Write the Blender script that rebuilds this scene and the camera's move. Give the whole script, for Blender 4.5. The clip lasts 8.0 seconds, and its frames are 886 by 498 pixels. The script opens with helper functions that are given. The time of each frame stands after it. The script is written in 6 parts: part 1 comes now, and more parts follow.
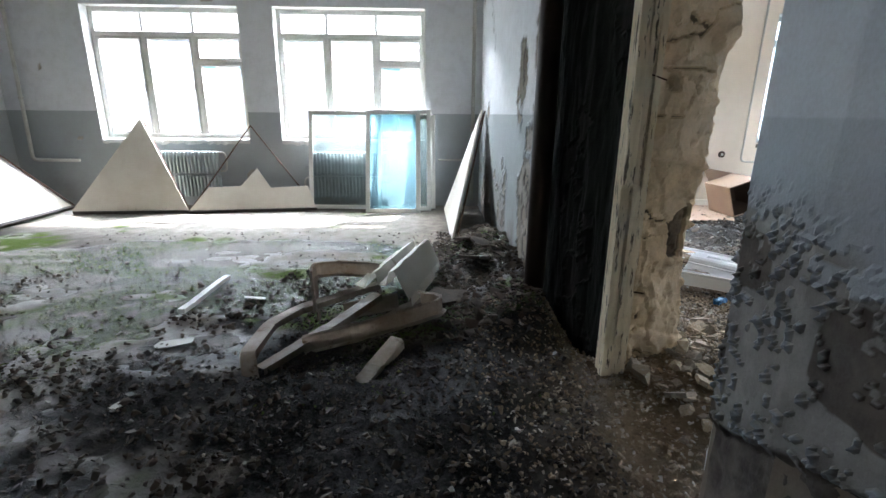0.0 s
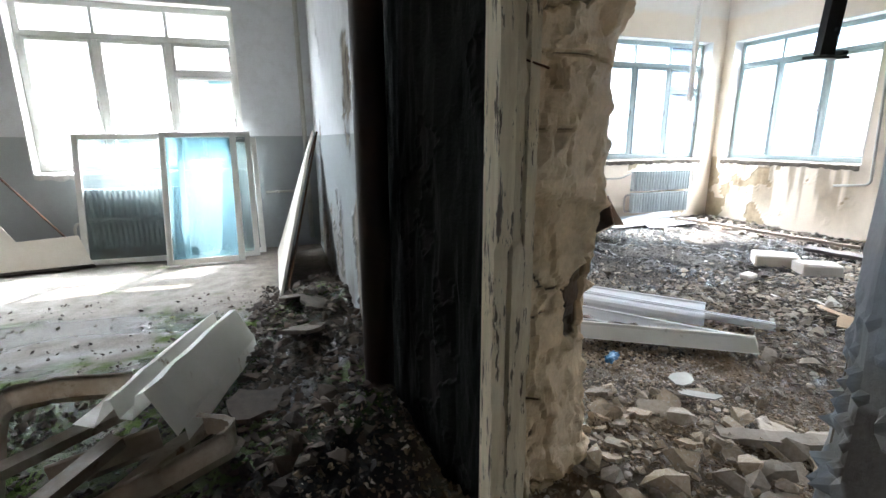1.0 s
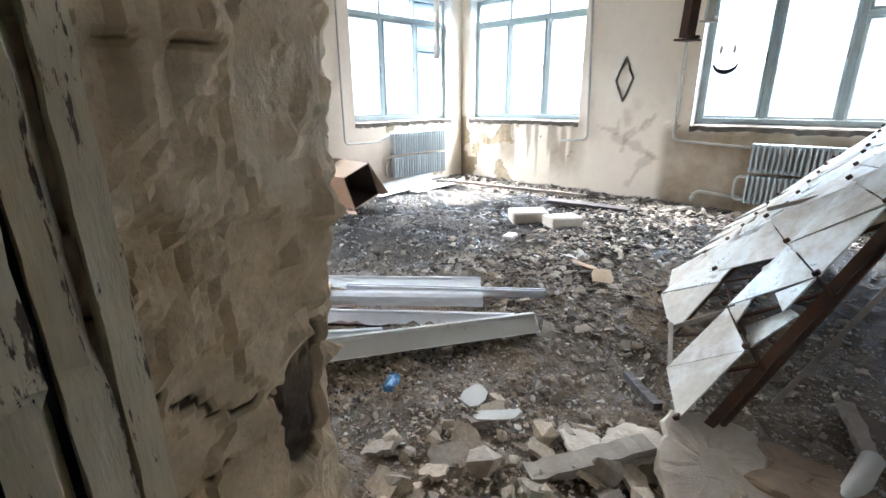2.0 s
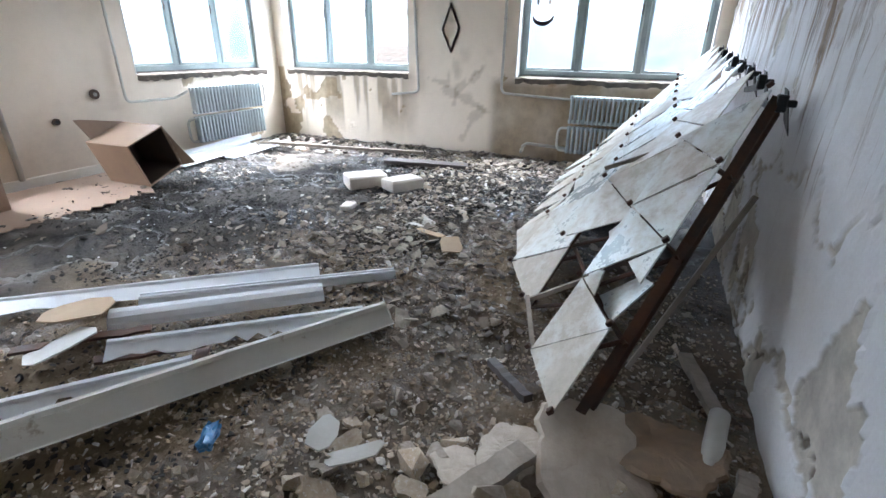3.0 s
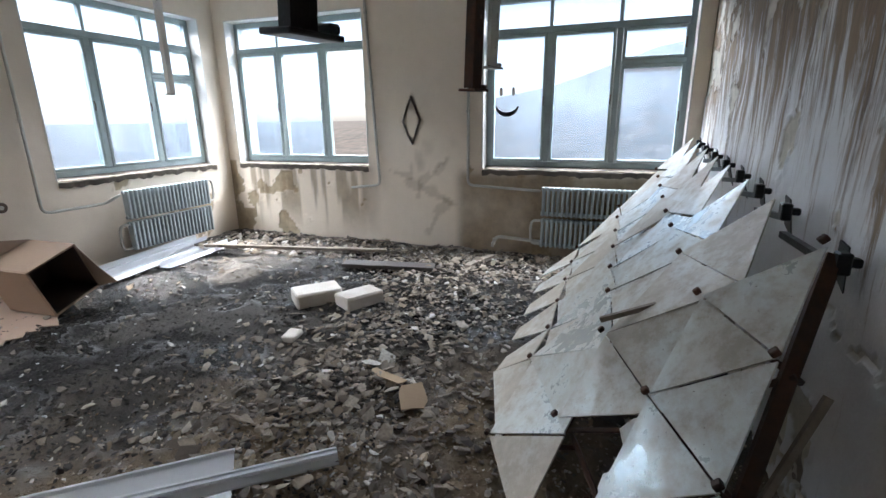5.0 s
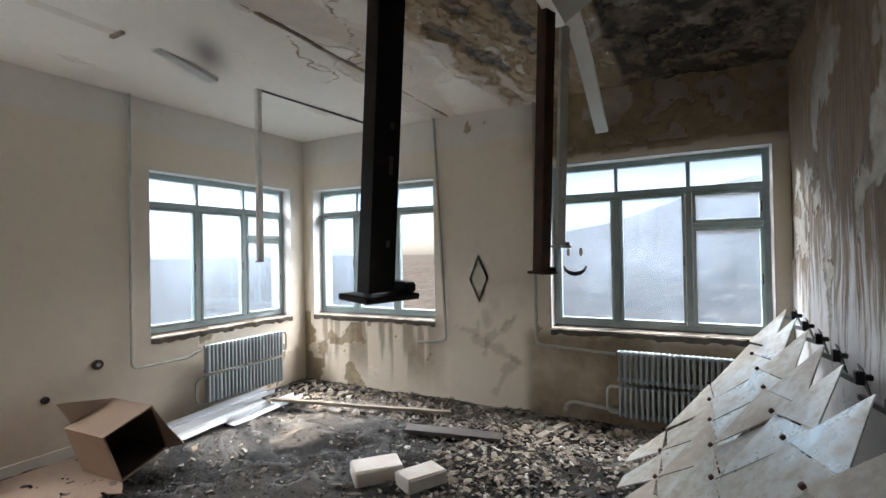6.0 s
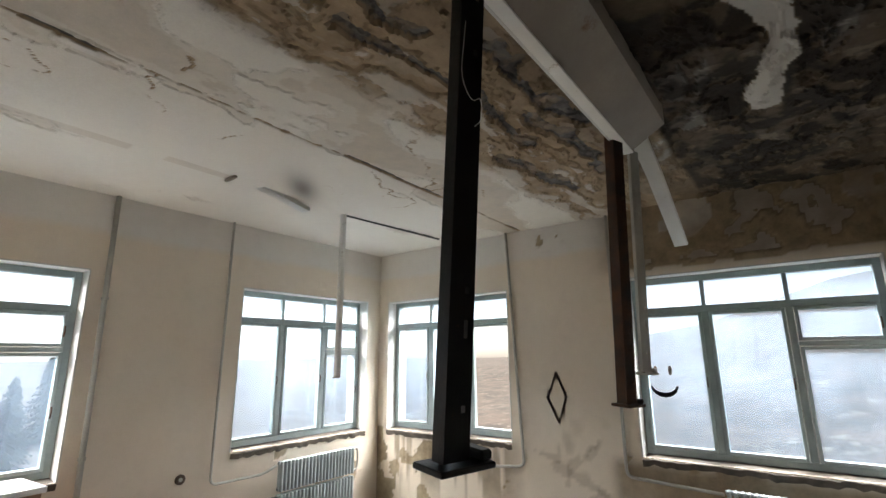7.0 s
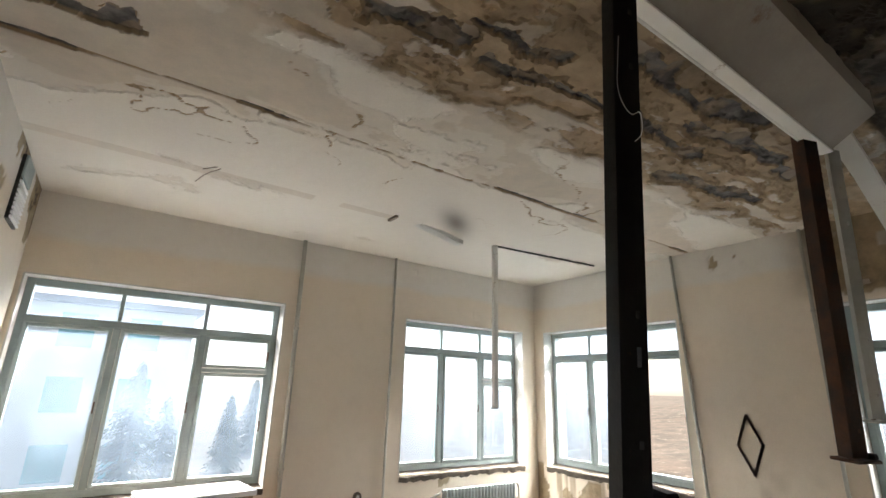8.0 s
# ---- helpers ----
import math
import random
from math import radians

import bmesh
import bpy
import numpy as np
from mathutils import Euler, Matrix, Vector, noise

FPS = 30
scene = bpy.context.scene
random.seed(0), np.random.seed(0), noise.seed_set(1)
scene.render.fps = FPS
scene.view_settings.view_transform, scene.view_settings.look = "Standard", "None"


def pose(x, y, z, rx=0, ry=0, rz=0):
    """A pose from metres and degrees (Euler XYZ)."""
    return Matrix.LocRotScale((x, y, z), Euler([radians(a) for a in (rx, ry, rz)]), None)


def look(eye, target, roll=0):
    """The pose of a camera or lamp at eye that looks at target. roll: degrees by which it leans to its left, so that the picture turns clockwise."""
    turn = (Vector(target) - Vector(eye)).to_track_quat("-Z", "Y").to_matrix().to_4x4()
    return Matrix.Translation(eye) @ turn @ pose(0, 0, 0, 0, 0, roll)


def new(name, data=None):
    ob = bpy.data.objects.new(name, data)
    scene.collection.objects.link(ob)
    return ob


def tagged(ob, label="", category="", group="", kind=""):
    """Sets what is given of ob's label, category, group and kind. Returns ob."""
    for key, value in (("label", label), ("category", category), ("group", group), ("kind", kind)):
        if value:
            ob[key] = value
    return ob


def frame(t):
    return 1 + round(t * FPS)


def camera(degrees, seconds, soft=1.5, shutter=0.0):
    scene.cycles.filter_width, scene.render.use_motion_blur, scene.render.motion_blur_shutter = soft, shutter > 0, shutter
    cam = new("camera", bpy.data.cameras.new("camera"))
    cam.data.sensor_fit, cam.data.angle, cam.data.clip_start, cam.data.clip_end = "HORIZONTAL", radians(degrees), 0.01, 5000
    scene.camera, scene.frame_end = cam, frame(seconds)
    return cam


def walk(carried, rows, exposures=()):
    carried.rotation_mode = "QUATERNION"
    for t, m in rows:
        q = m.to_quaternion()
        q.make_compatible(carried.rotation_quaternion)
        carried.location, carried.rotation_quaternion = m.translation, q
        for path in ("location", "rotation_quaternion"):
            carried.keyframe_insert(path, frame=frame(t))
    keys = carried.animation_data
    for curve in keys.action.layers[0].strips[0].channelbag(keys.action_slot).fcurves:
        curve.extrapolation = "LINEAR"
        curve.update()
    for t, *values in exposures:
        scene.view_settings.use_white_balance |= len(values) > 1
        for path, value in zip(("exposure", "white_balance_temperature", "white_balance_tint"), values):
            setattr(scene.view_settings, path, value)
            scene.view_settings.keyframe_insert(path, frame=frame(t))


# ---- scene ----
cam = camera(86.6, 8.0)
PATH = [
    (0, (0.273, 0.863, 1.285), (0.332, 2.785, 0.732), 0.5),
    (0.5, (0.421, 1.32, 1.288), (0.749, 3.232, 0.8), 0.1),
    (1, (0.606, 1.799, 1.262), (1.225, 3.644, 0.799), -0.3),
    (1.5, (0.834, 2.157, 1.25), (1.839, 3.813, 0.751), -0.4),
    (2, (1.14, 2.395, 1.225), (2.516, 3.712, 0.613), -0.4),
    (2.2, (1.206, 2.44, 1.21), (2.677, 3.622, 0.549), -0.35),
    (3.3, (1.601, 2.657, 1.253), (3.304, 3.314, 0.437), 0.8),
    (3.5, (1.683, 2.665, 1.268), (3.385, 3.311, 0.44), 0.4),
    (4, (1.838, 2.663, 1.269), (3.551, 3.277, 0.438), -0.1),
    (4.2, (1.907, 2.67, 1.283), (3.636, 3.27, 0.476), 0),
    (5.3, (2.164, 2.821, 1.51), (3.981, 3.565, 1.13), -1.1),
    (5.5, (2.186, 2.834, 1.564), (4.001, 3.63, 1.295), -1.3),
    (6, (2.194, 2.829, 1.709), (3.957, 3.773, 1.728), -1.0),
    (6.5, (2.183, 2.826, 1.794), (3.851, 3.904, 2.026), -1.0),
    (7, (2.168, 2.813, 1.844), (3.727, 3.983, 2.292), -0.5),
    (7.5, (2.155, 2.799, 1.85), (3.51, 4.156, 2.419), 0.9),
    (8, (2.148, 2.828, 1.831), (3.233, 4.41, 2.399), 1.7),
]
EXPOSURES = [(0.0, 2.55, 6050, 12), (1.0, 2.6, 6200, 12), (2.0, 2.55, 6100, 12), (3.5, 1.9, 5850, 13), (4.2, 1.85, 5850, 13), (5.5, 0.9, 6500, 13), (6.5, 1.02, 6750, 13), (8.0, 1.5, 7350, 14)]
walk(cam, [(t, look(eye, target, roll)) for t, eye, target, roll in PATH], EXPOSURES)

# ---- daylight ----
SUN_ELEVATION, SUN_AZIMUTH = radians(54), radians(14)   # azimuth from +y towards +x
world = bpy.data.worlds.new("sky")
scene.world = world
world.use_nodes = True
wn, wl = world.node_tree.nodes, world.node_tree.links
sky = wn.new("ShaderNodeTexSky")
sky.sky_type = "NISHITA"
sky.sun_disc = False
sky.sun_elevation, sky.sun_rotation = SUN_ELEVATION, SUN_AZIMUTH
sky.dust_density, sky.ozone_density, sky.air_density = 1.6, 1.0, 1.0
haze = wn.new("ShaderNodeHueSaturation")          # thin high cloud
haze.inputs["Saturation"].default_value = 0.45
wl.new(sky.outputs[0], haze.inputs["Color"])
wl.new(haze.outputs[0], wn["Background"].inputs[0])
wn["Background"].inputs[1].default_value = 0.13
sun = new("sun", bpy.data.lights.new("sun", "SUN"))
sun.data.energy, sun.data.angle, sun.data.color = 4.0, radians(0.6), (1.0, 0.95, 0.87)
sun_way = Vector((math.sin(SUN_AZIMUTH) * math.cos(SUN_ELEVATION), math.cos(SUN_AZIMUTH) * math.cos(SUN_ELEVATION), math.sin(SUN_ELEVATION)))
sun.matrix_world = look(sun_way * 30, (0, 0, 0))


def sky_lamp(name, at, aim, width, power):
    """An added area lamp outside above a window, out of view, that boosts the sky's light indoors."""
    lamp = new(name, bpy.data.lights.new(name, "AREA"))
    lamp.data.shape, lamp.data.size, lamp.data.size_y = "RECTANGLE", width, 1.5
    lamp.data.energy, lamp.data.color = power, (0.90, 0.95, 1.0)
    lamp.matrix_world = look(at, aim)
    return lamp


# added fill lamps, one above each window, on top of the world's sky
for k, (x, w, power) in enumerate([(-3.2, 2.0, 310), (-0.77, 2.0, 310), (2.5, 2.0, 380), (5.88, 1.9, 380)]):
    sky_lamp("sky_fill", (x, 8.75, 3.55), (x, 6.2, 0.6), w, power)
for y, w in ((6.5, 1.85), (3.17, 1.9)):
    sky_lamp("sky_fill", (8.2, y, 3.55), (5.6, y, 0.6), w, 380)

# ---- numbers of the plan ----
XA, XB, XE, XW = 0.98, 1.46, 7.03, -5.4     # partition faces, east wall, west wall
YN, YS, YBACK, ZC = 7.6, 2.11, -2.2, 3.31   # window wall, south wall of the far room, wall behind, ceiling
DADO = 1.285
WIN = {"w0": (1.5, 3.52), "w1": (4.93, 6.79), "a1": (-4.2, -2.2), "a2": (-1.76, 0.22)}   # along x, in the window wall
WIN_E = {"w2": (5.53, 7.43), "w3": (2.23, 4.16)}                                           # along y, in the east wall
Z0, Z1 = 0.92, 2.6


# ---- noise on arrays ----
def vnoise(x, y, seed=0):
    x, y = np.asarray(x, float), np.asarray(y, float)
    xi, yi = np.floor(x).astype(np.int64), np.floor(y).astype(np.int64)
    fx, fy = x - xi, y - yi
    fx, fy = fx * fx * (3 - 2 * fx), fy * fy * (3 - 2 * fy)

    def cell(a, b):
        h = (a * 374761393 + b * 668265263 + seed * 144269504) & 0xFFFFFFFF
        h = ((h ^ (h >> 13)) * 1274126177) & 0xFFFFFFFF
        return ((h ^ (h >> 16)) & 0xFFFF) / 65535.0
    a, b, c, d = cell(xi, yi), cell(xi + 1, yi), cell(xi, yi + 1), cell(xi + 1, yi + 1)
    return (a * (1 - fx) + b * fx) * (1 - fy) + (c * (1 - fx) + d * fx) * fy


def fbm(x, y, seed=0, octaves=4):
    total, amp, norm = 0.0, 1.0, 0.0
    for k in range(octaves):
        total = total + amp * vnoise(x * 2 ** k, y * 2 ** k, seed + 17 * k)
        norm += amp
        amp *= 0.5
    return total / norm


def step(a, b, x):
    t = np.clip((x - a) / (b - a), 0, 1)
    return t * t * (3 - 2 * t)


def bump(x, centre, width):
    return np.exp(-((x - centre) / width) ** 2)


# ---- materials ----
def nodes_of(name):
    m = bpy.data.materials.new(name)
    m.use_nodes = True
    return m, m.node_tree.nodes, m.node_tree.links, m.node_tree.nodes["Principled BSDF"]


def noise_node(n, l, vector, scale, detail=6.0, rough=0.6, distortion=0.0):
    t = n.new("ShaderNodeTexNoise")
    t.inputs["Scale"].default_value, t.inputs["Detail"].default_value = scale, detail
    t.inputs["Roughness"].default_value, t.inputs["Distortion"].default_value = rough, distortion
    l.new(vector, t.inputs["Vector"])
    return t.outputs[0]


def remap(n, l, value, a, b, c=0.0, d=1.0):
    m = n.new("ShaderNodeMapRange")
    m.inputs[1].default_value, m.inputs[2].default_value = a, b
    m.inputs[3].default_value, m.inputs[4].default_value = c, d
    l.new(value, m.inputs[0])
    return m.outputs[0]


def blend(n, l, fac, a, b, mode="MIX"):
    m = n.new("ShaderNodeMix")
    m.data_type, m.blend_type = "RGBA", mode
    for k, v in ((0, fac), (6, a), (7, b)):
        if isinstance(v, (int, float)):
            m.inputs[k].default_value = v
        elif isinstance(v, tuple):
            m.inputs[k].default_value = (*v, 1)
        else:
            l.new(v, m.inputs[k])
    return m.outputs[2]


def calc(n, l, op, a, b=None):
    m = n.new("ShaderNodeMath")
    m.operation = op
    for k, v in ((0, a), (1, b)):
        if v is None:
            continue
        if isinstance(v, (int, float)):
            m.inputs[k].default_value = v
        else:
            l.new(v, m.inputs[k])
    return m.outputs[0]


def relief(n, l, bsdf, height, strength=0.3, distance=0.01):
    b = n.new("ShaderNodeBump")
    b.inputs["Strength"].default_value, b.inputs["Distance"].default_value = strength, distance
    l.new(height, b.inputs["Height"])
    l.new(b.outputs[0], bsdf.inputs["Normal"])


def stretched(n, l, vector, scale):
    m = n.new("ShaderNodeMapping")
    m.inputs["Scale"].default_value = scale
    l.new(vector, m.inputs[0])
    return m.outputs[0]


def plain(name, light, dark, rough=0.7, scale=6.0, fine=60.0, bump_by=0.25, metal=0.0, wear=None, wear_at=(0.58, 0.66), spec=0.5, stretch=None):
    """A surface with two scales of variation, an own shade for each object, and worn spots."""
    m, n, l, b = nodes_of(name)
    co = n.new("ShaderNodeTexCoord").outputs["Object"]
    info = n.new("ShaderNodeObjectInfo")
    add = n.new("ShaderNodeVectorMath")
    add.operation = "ADD"
    l.new(co, add.inputs[0])
    l.new(info.outputs["Random"], add.inputs[1])
    co = add.outputs[0]
    if stretch:
        co = stretched(n, l, co, stretch)
    big, small = noise_node(n, l, co, scale), noise_node(n, l, co, fine)
    col = blend(n, l, remap(n, l, big, 0.35, 0.65), dark, light)
    col = blend(n, l, remap(n, l, small, 0.3, 0.75, 0.0, 0.45), col, dark)
    if wear:
        w = noise_node(n, l, co, scale * 1.7, 8.0, 0.7)
        col = blend(n, l, remap(n, l, w, *wear_at), col, wear)
    shade = remap(n, l, info.outputs["Random"], 0, 1, 0.82, 1.12)
    hue = n.new("ShaderNodeHueSaturation")
    l.new(shade, hue.inputs["Value"])
    l.new(col, hue.inputs["Color"])
    l.new(hue.outputs[0], b.inputs["Base Color"])
    l.new(remap(n, l, big, 0.3, 0.7, rough - 0.1, min(1.0, rough + 0.1)), b.inputs["Roughness"])
    b.inputs["Metallic"].default_value = metal
    b.inputs["Specular IOR Level"].default_value = spec
    relief(n, l, b, small, bump_by, 0.006)
    return m


def skin_material(name, paint, bare, deep, stain, rough=0.75, dado=None, grit=0.4, streak=None, dirt=1.0, top=None):
    """Plaster under paint: the mesh's peel and stain attributes say where the layers show."""
    m, n, l, b = nodes_of(name)
    co = n.new("ShaderNodeTexCoord").outputs["Object"]
    peel, st = n.new("ShaderNodeAttribute"), n.new("ShaderNodeAttribute")
    peel.attribute_name, st.attribute_name = "peel", "stain"
    big, mid, fine = noise_node(n, l, co, 1.3), noise_node(n, l, co, 9.0, 8.0, 0.65), noise_node(n, l, co, 90.0, 4.0)
    if dado:
        sep = n.new("ShaderNodeSeparateXYZ")
        l.new(co, sep.inputs[0])
        edge = calc(n, l, "ADD", sep.outputs[2], calc(n, l, "MULTIPLY", mid, 0.012))
        paint = blend(n, l, remap(n, l, edge, DADO + 0.002, DADO + 0.008), dado, paint)
    if top:
        sep = n.new("ShaderNodeSeparateXYZ")
        l.new(co, sep.inputs[0])
        paint = blend(n, l, remap(n, l, calc(n, l, "ADD", sep.outputs[2], calc(n, l, "MULTIPLY", big, 0.25)), 3.02, 3.10), paint, top)
    col = blend(n, l, remap(n, l, big, 0.3, 0.7, 0.0, 0.16 * dirt), paint, stain)
    col = blend(n, l, remap(n, l, mid, 0.45, 0.75, 0.0, 0.22 * dirt), col, stain)
    if streak:
        zz = n.new("ShaderNodeSeparateXYZ")
        l.new(co, zz.inputs[0])
        s1 = noise_node(n, l, stretched(n, l, co, (3.6, 3.6, 0.40)), 2.0, 9.0, 0.74, 0.6)
        s2 = noise_node(n, l, stretched(n, l, co, (14.0, 14.0, 1.0)), 2.0, 8.0, 0.7, 0.3)
        high = remap(n, l, zz.outputs[2], 0.7, 2.3, -0.13, 0.12)
        runs = remap(n, l, calc(n, l, "ADD", calc(n, l, "ADD", calc(n, l, "MULTIPLY", s1, 0.65), calc(n, l, "MULTIPLY", s2, 0.35)), high), 0.46, 0.54, 0.0, 0.92)
        col = blend(n, l, runs, col, blend(n, l, remap(n, l, s2, 0.38, 0.62), tuple(0.5 * c for c in streak), tuple(1.25 * c for c in streak)))
    under = blend(n, l, remap(n, l, mid, 0.35, 0.7), bare, tuple(0.62 * c for c in bare))
    col = blend(n, l, remap(n, l, peel.outputs["Fac"], 0.15, 0.7), col, under)
    col = blend(n, l, remap(n, l, peel.outputs["Fac"], 1.2, 1.7), col, blend(n, l, remap(n, l, mid, 0.4, 0.6), deep, tuple(0.45 * c for c in deep)))
    col = blend(n, l, st.outputs["Fac"], col, blend(n, l, remap(n, l, mid, 0.3, 0.7), stain, tuple(0.5 * c for c in stain)))
    col = blend(n, l, remap(n, l, fine, 0.35, 0.75, 0.0, 0.2 * max(0.4, dirt)), col, tuple(0.4 * c for c in bare))
    l.new(col, b.inputs["Base Color"])
    l.new(remap(n, l, peel.outputs["Fac"], 0.0, 0.6, rough - 0.2, 0.92), b.inputs["Roughness"])
    h = calc(n, l, "ADD", calc(n, l, "MULTIPLY", mid, 0.8), calc(n, l, "MULTIPLY", fine, 0.25))
    relief(n, l, b, h, grit, 0.012)
    return m


WHITE_B = skin_material("old whitewash", (0.76, 0.67, 0.555), (0.46, 0.37, 0.25), (0.20, 0.17, 0.14), (0.30, 0.22, 0.13), grit=0.25, dirt=0.35, top=(0.74, 0.71, 0.66))
WHITE_A = skin_material("whitewash over grey dado", (0.68, 0.70, 0.72), (0.40, 0.36, 0.30), (0.20, 0.18, 0.16), (0.25, 0.23, 0.20), dado=(0.33, 0.36, 0.37))
BLUE_A = skin_material("blistered blue grey paint", (0.52, 0.57, 0.64), (0.46, 0.45, 0.43), (0.17, 0.14, 0.115), (0.30, 0.30, 0.30), rough=0.6, dado=(0.41, 0.46, 0.53))
STREAKED = skin_material("rain streaked whitewash", (0.90, 0.90, 0.90), (0.72, 0.67, 0.58), (0.26, 0.22, 0.18), (0.25, 0.17, 0.10), streak=(0.27, 0.185, 0.11), rough=1.0, dirt=0.4)
STREAKED.node_tree.nodes["Principled BSDF"].inputs["Specular IOR Level"].default_value = 0.15
JAMB = skin_material("bare yellow plaster", (0.86, 0.68, 0.46), (0.78, 0.59, 0.37), (0.13, 0.09, 0.06), (0.40, 0.28, 0.155), grit=1.0)
SOOT = skin_material("sooty black plaster", (0.012, 0.013, 0.012), (0.034, 0.033, 0.031), (0.03, 0.026, 0.023), (0.018, 0.019, 0.016), rough=1.0, grit=0.9)
SOOT.node_tree.nodes["Principled BSDF"].inputs["Specular IOR Level"].default_value = 0.08
CEILING = skin_material("flaking ceiling whitewash", (0.82, 0.78, 0.71), (0.50, 0.375, 0.25), (0.25, 0.24, 0.235), (0.030, 0.024, 0.018), rough=1.0, grit=0.4, dirt=0.12)
CEILING.node_tree.nodes["Principled BSDF"].inputs["Specular IOR Level"].default_value = 0.2
MASONRY = plain("rough wall core", (0.36, 0.31, 0.25), (0.24, 0.20, 0.16), 0.95, 5, 40, 0.5)


# ---- mesh helpers ----
def mesh_object(name, verts, faces, material, parent=None, label="", smooth=False):
    me = bpy.data.meshes.new(name)
    me.from_pydata([tuple(v) for v in verts], [], [tuple(f) for f in faces])
    me.update()
    if smooth:
        me.shade_smooth()
    me.materials.append(material)
    ob = new(name, me)
    ob.parent = parent
    return tagged(ob, label)


def part(name, bm, material, parent=None, label="", smooth=False):
    me = bpy.data.meshes.new(name)
    bm.to_mesh(me)
    bm.free()
    if smooth:
        me.shade_smooth()
    me.materials.append(material)
    ob = new(name, me)
    ob.parent = parent
    return tagged(ob, label)


def thing(name, at, label, category, group="", rz=0.0, rx=0.0, ry=0.0):
    ob = new(name)
    ob.empty_display_size = 0.1
    ob.matrix_world = pose(*at, rx, ry, rz)
    return tagged(ob, label, category, group)


def add_box(bm, lo, hi, bevel=0.0, m=None):
    made = bmesh.ops.create_cube(bm, size=1.0)["verts"]
    for v in made:
        v.co = Vector([lo[k] + (v.co[k] + 0.5) * (hi[k] - lo[k]) for k in range(3)])
    if bevel:
        edges = list({e for v in made for e in v.link_edges})
        out = bmesh.ops.bevel(bm, geom=edges, offset=bevel, segments=1, affect="EDGES")
        made = list({v for f in out["faces"] for v in f.verts} | {v for v in made if v.is_valid})
    if m is not None:
        for v in made:
            v.co = m @ v.co
    return bm


def box(lo, hi, bevel=0.0, m=None):
    return add_box(bmesh.new(), lo, hi, bevel, m)


def tube(points, radius, sides=10, bm=None, cap=True):
    """A round bar along a line of points."""
    bm = bm or bmesh.new()
    pts = [Vector(p) for p in points]
    rings = []
    side = None
    for k, p in enumerate(pts):
        d = (pts[min(k + 1, len(pts) - 1)] - pts[max(k - 1, 0)]).normalized()
        if side is None:
            side = d.orthogonal().normalized()
        side = (side - d * side.dot(d)).normalized()
        up = d.cross(side)
        r = radius[k] if isinstance(radius, (list, tuple)) else radius
        rings.append([bm.verts.new(p + r * (side * math.cos(a) + up * math.sin(a))) for a in [2 * math.pi * q / sides for q in range(sides)]])
    for a, b in zip(rings, rings[1:]):
        for q in range(sides):
            bm.faces.new((a[q], a[(q + 1) % sides], b[(q + 1) % sides], b[q]))
    if cap:
        bm.faces.new(rings[0][::-1])
        bm.faces.new(rings[-1])
    return bm


def rounded(points, r=0.06, n=5):
    """The same line with its corners rounded."""
    pts = [Vector(p) for p in points]
    out = [pts[0]]
    for a, b, c in zip(pts, pts[1:], pts[2:]):
        p, q = b + (a - b).normalized() * min(r, (a - b).length / 2), b + (c - b).normalized() * min(r, (c - b).length / 2)
        out += [p.lerp(b, k / n).lerp(b.lerp(q, k / n), k / n) for k in range(n + 1)]
    return out + [pts[-1]]


def slab(poly, thick, bm=None, m=None):
    """A flat plate of the given outline (x, y), thick in z."""
    bm = bm or bmesh.new()
    m = m or Matrix.Identity(4)
    lo = [bm.verts.new(m @ Vector((x, y, 0))) for x, y in poly]
    hi = [bm.verts.new(m @ Vector((x, y, thick))) for x, y in poly]
    bm.faces.new(lo[::-1])
    bm.faces.new(hi)
    for k in range(len(poly)):
        j = (k + 1) % len(poly)
        bm.faces.new((lo[k], lo[j], hi[j], hi[k]))
    return bm


def ragged(w, d, rng, n=9, rough=0.25):
    """A broken outline about w by d."""
    out = []
    for k in range(n):
        a = 2 * math.pi * (k + rng.uniform(-0.3, 0.3)) / n
        r = 1 - rng.uniform(0, rough)
        out.append((w / 2 * r * max(-0.85, min(0.85, math.cos(a))) / 0.85, d / 2 * r * max(-0.85, min(0.85, math.sin(a))) / 0.85))
    return out


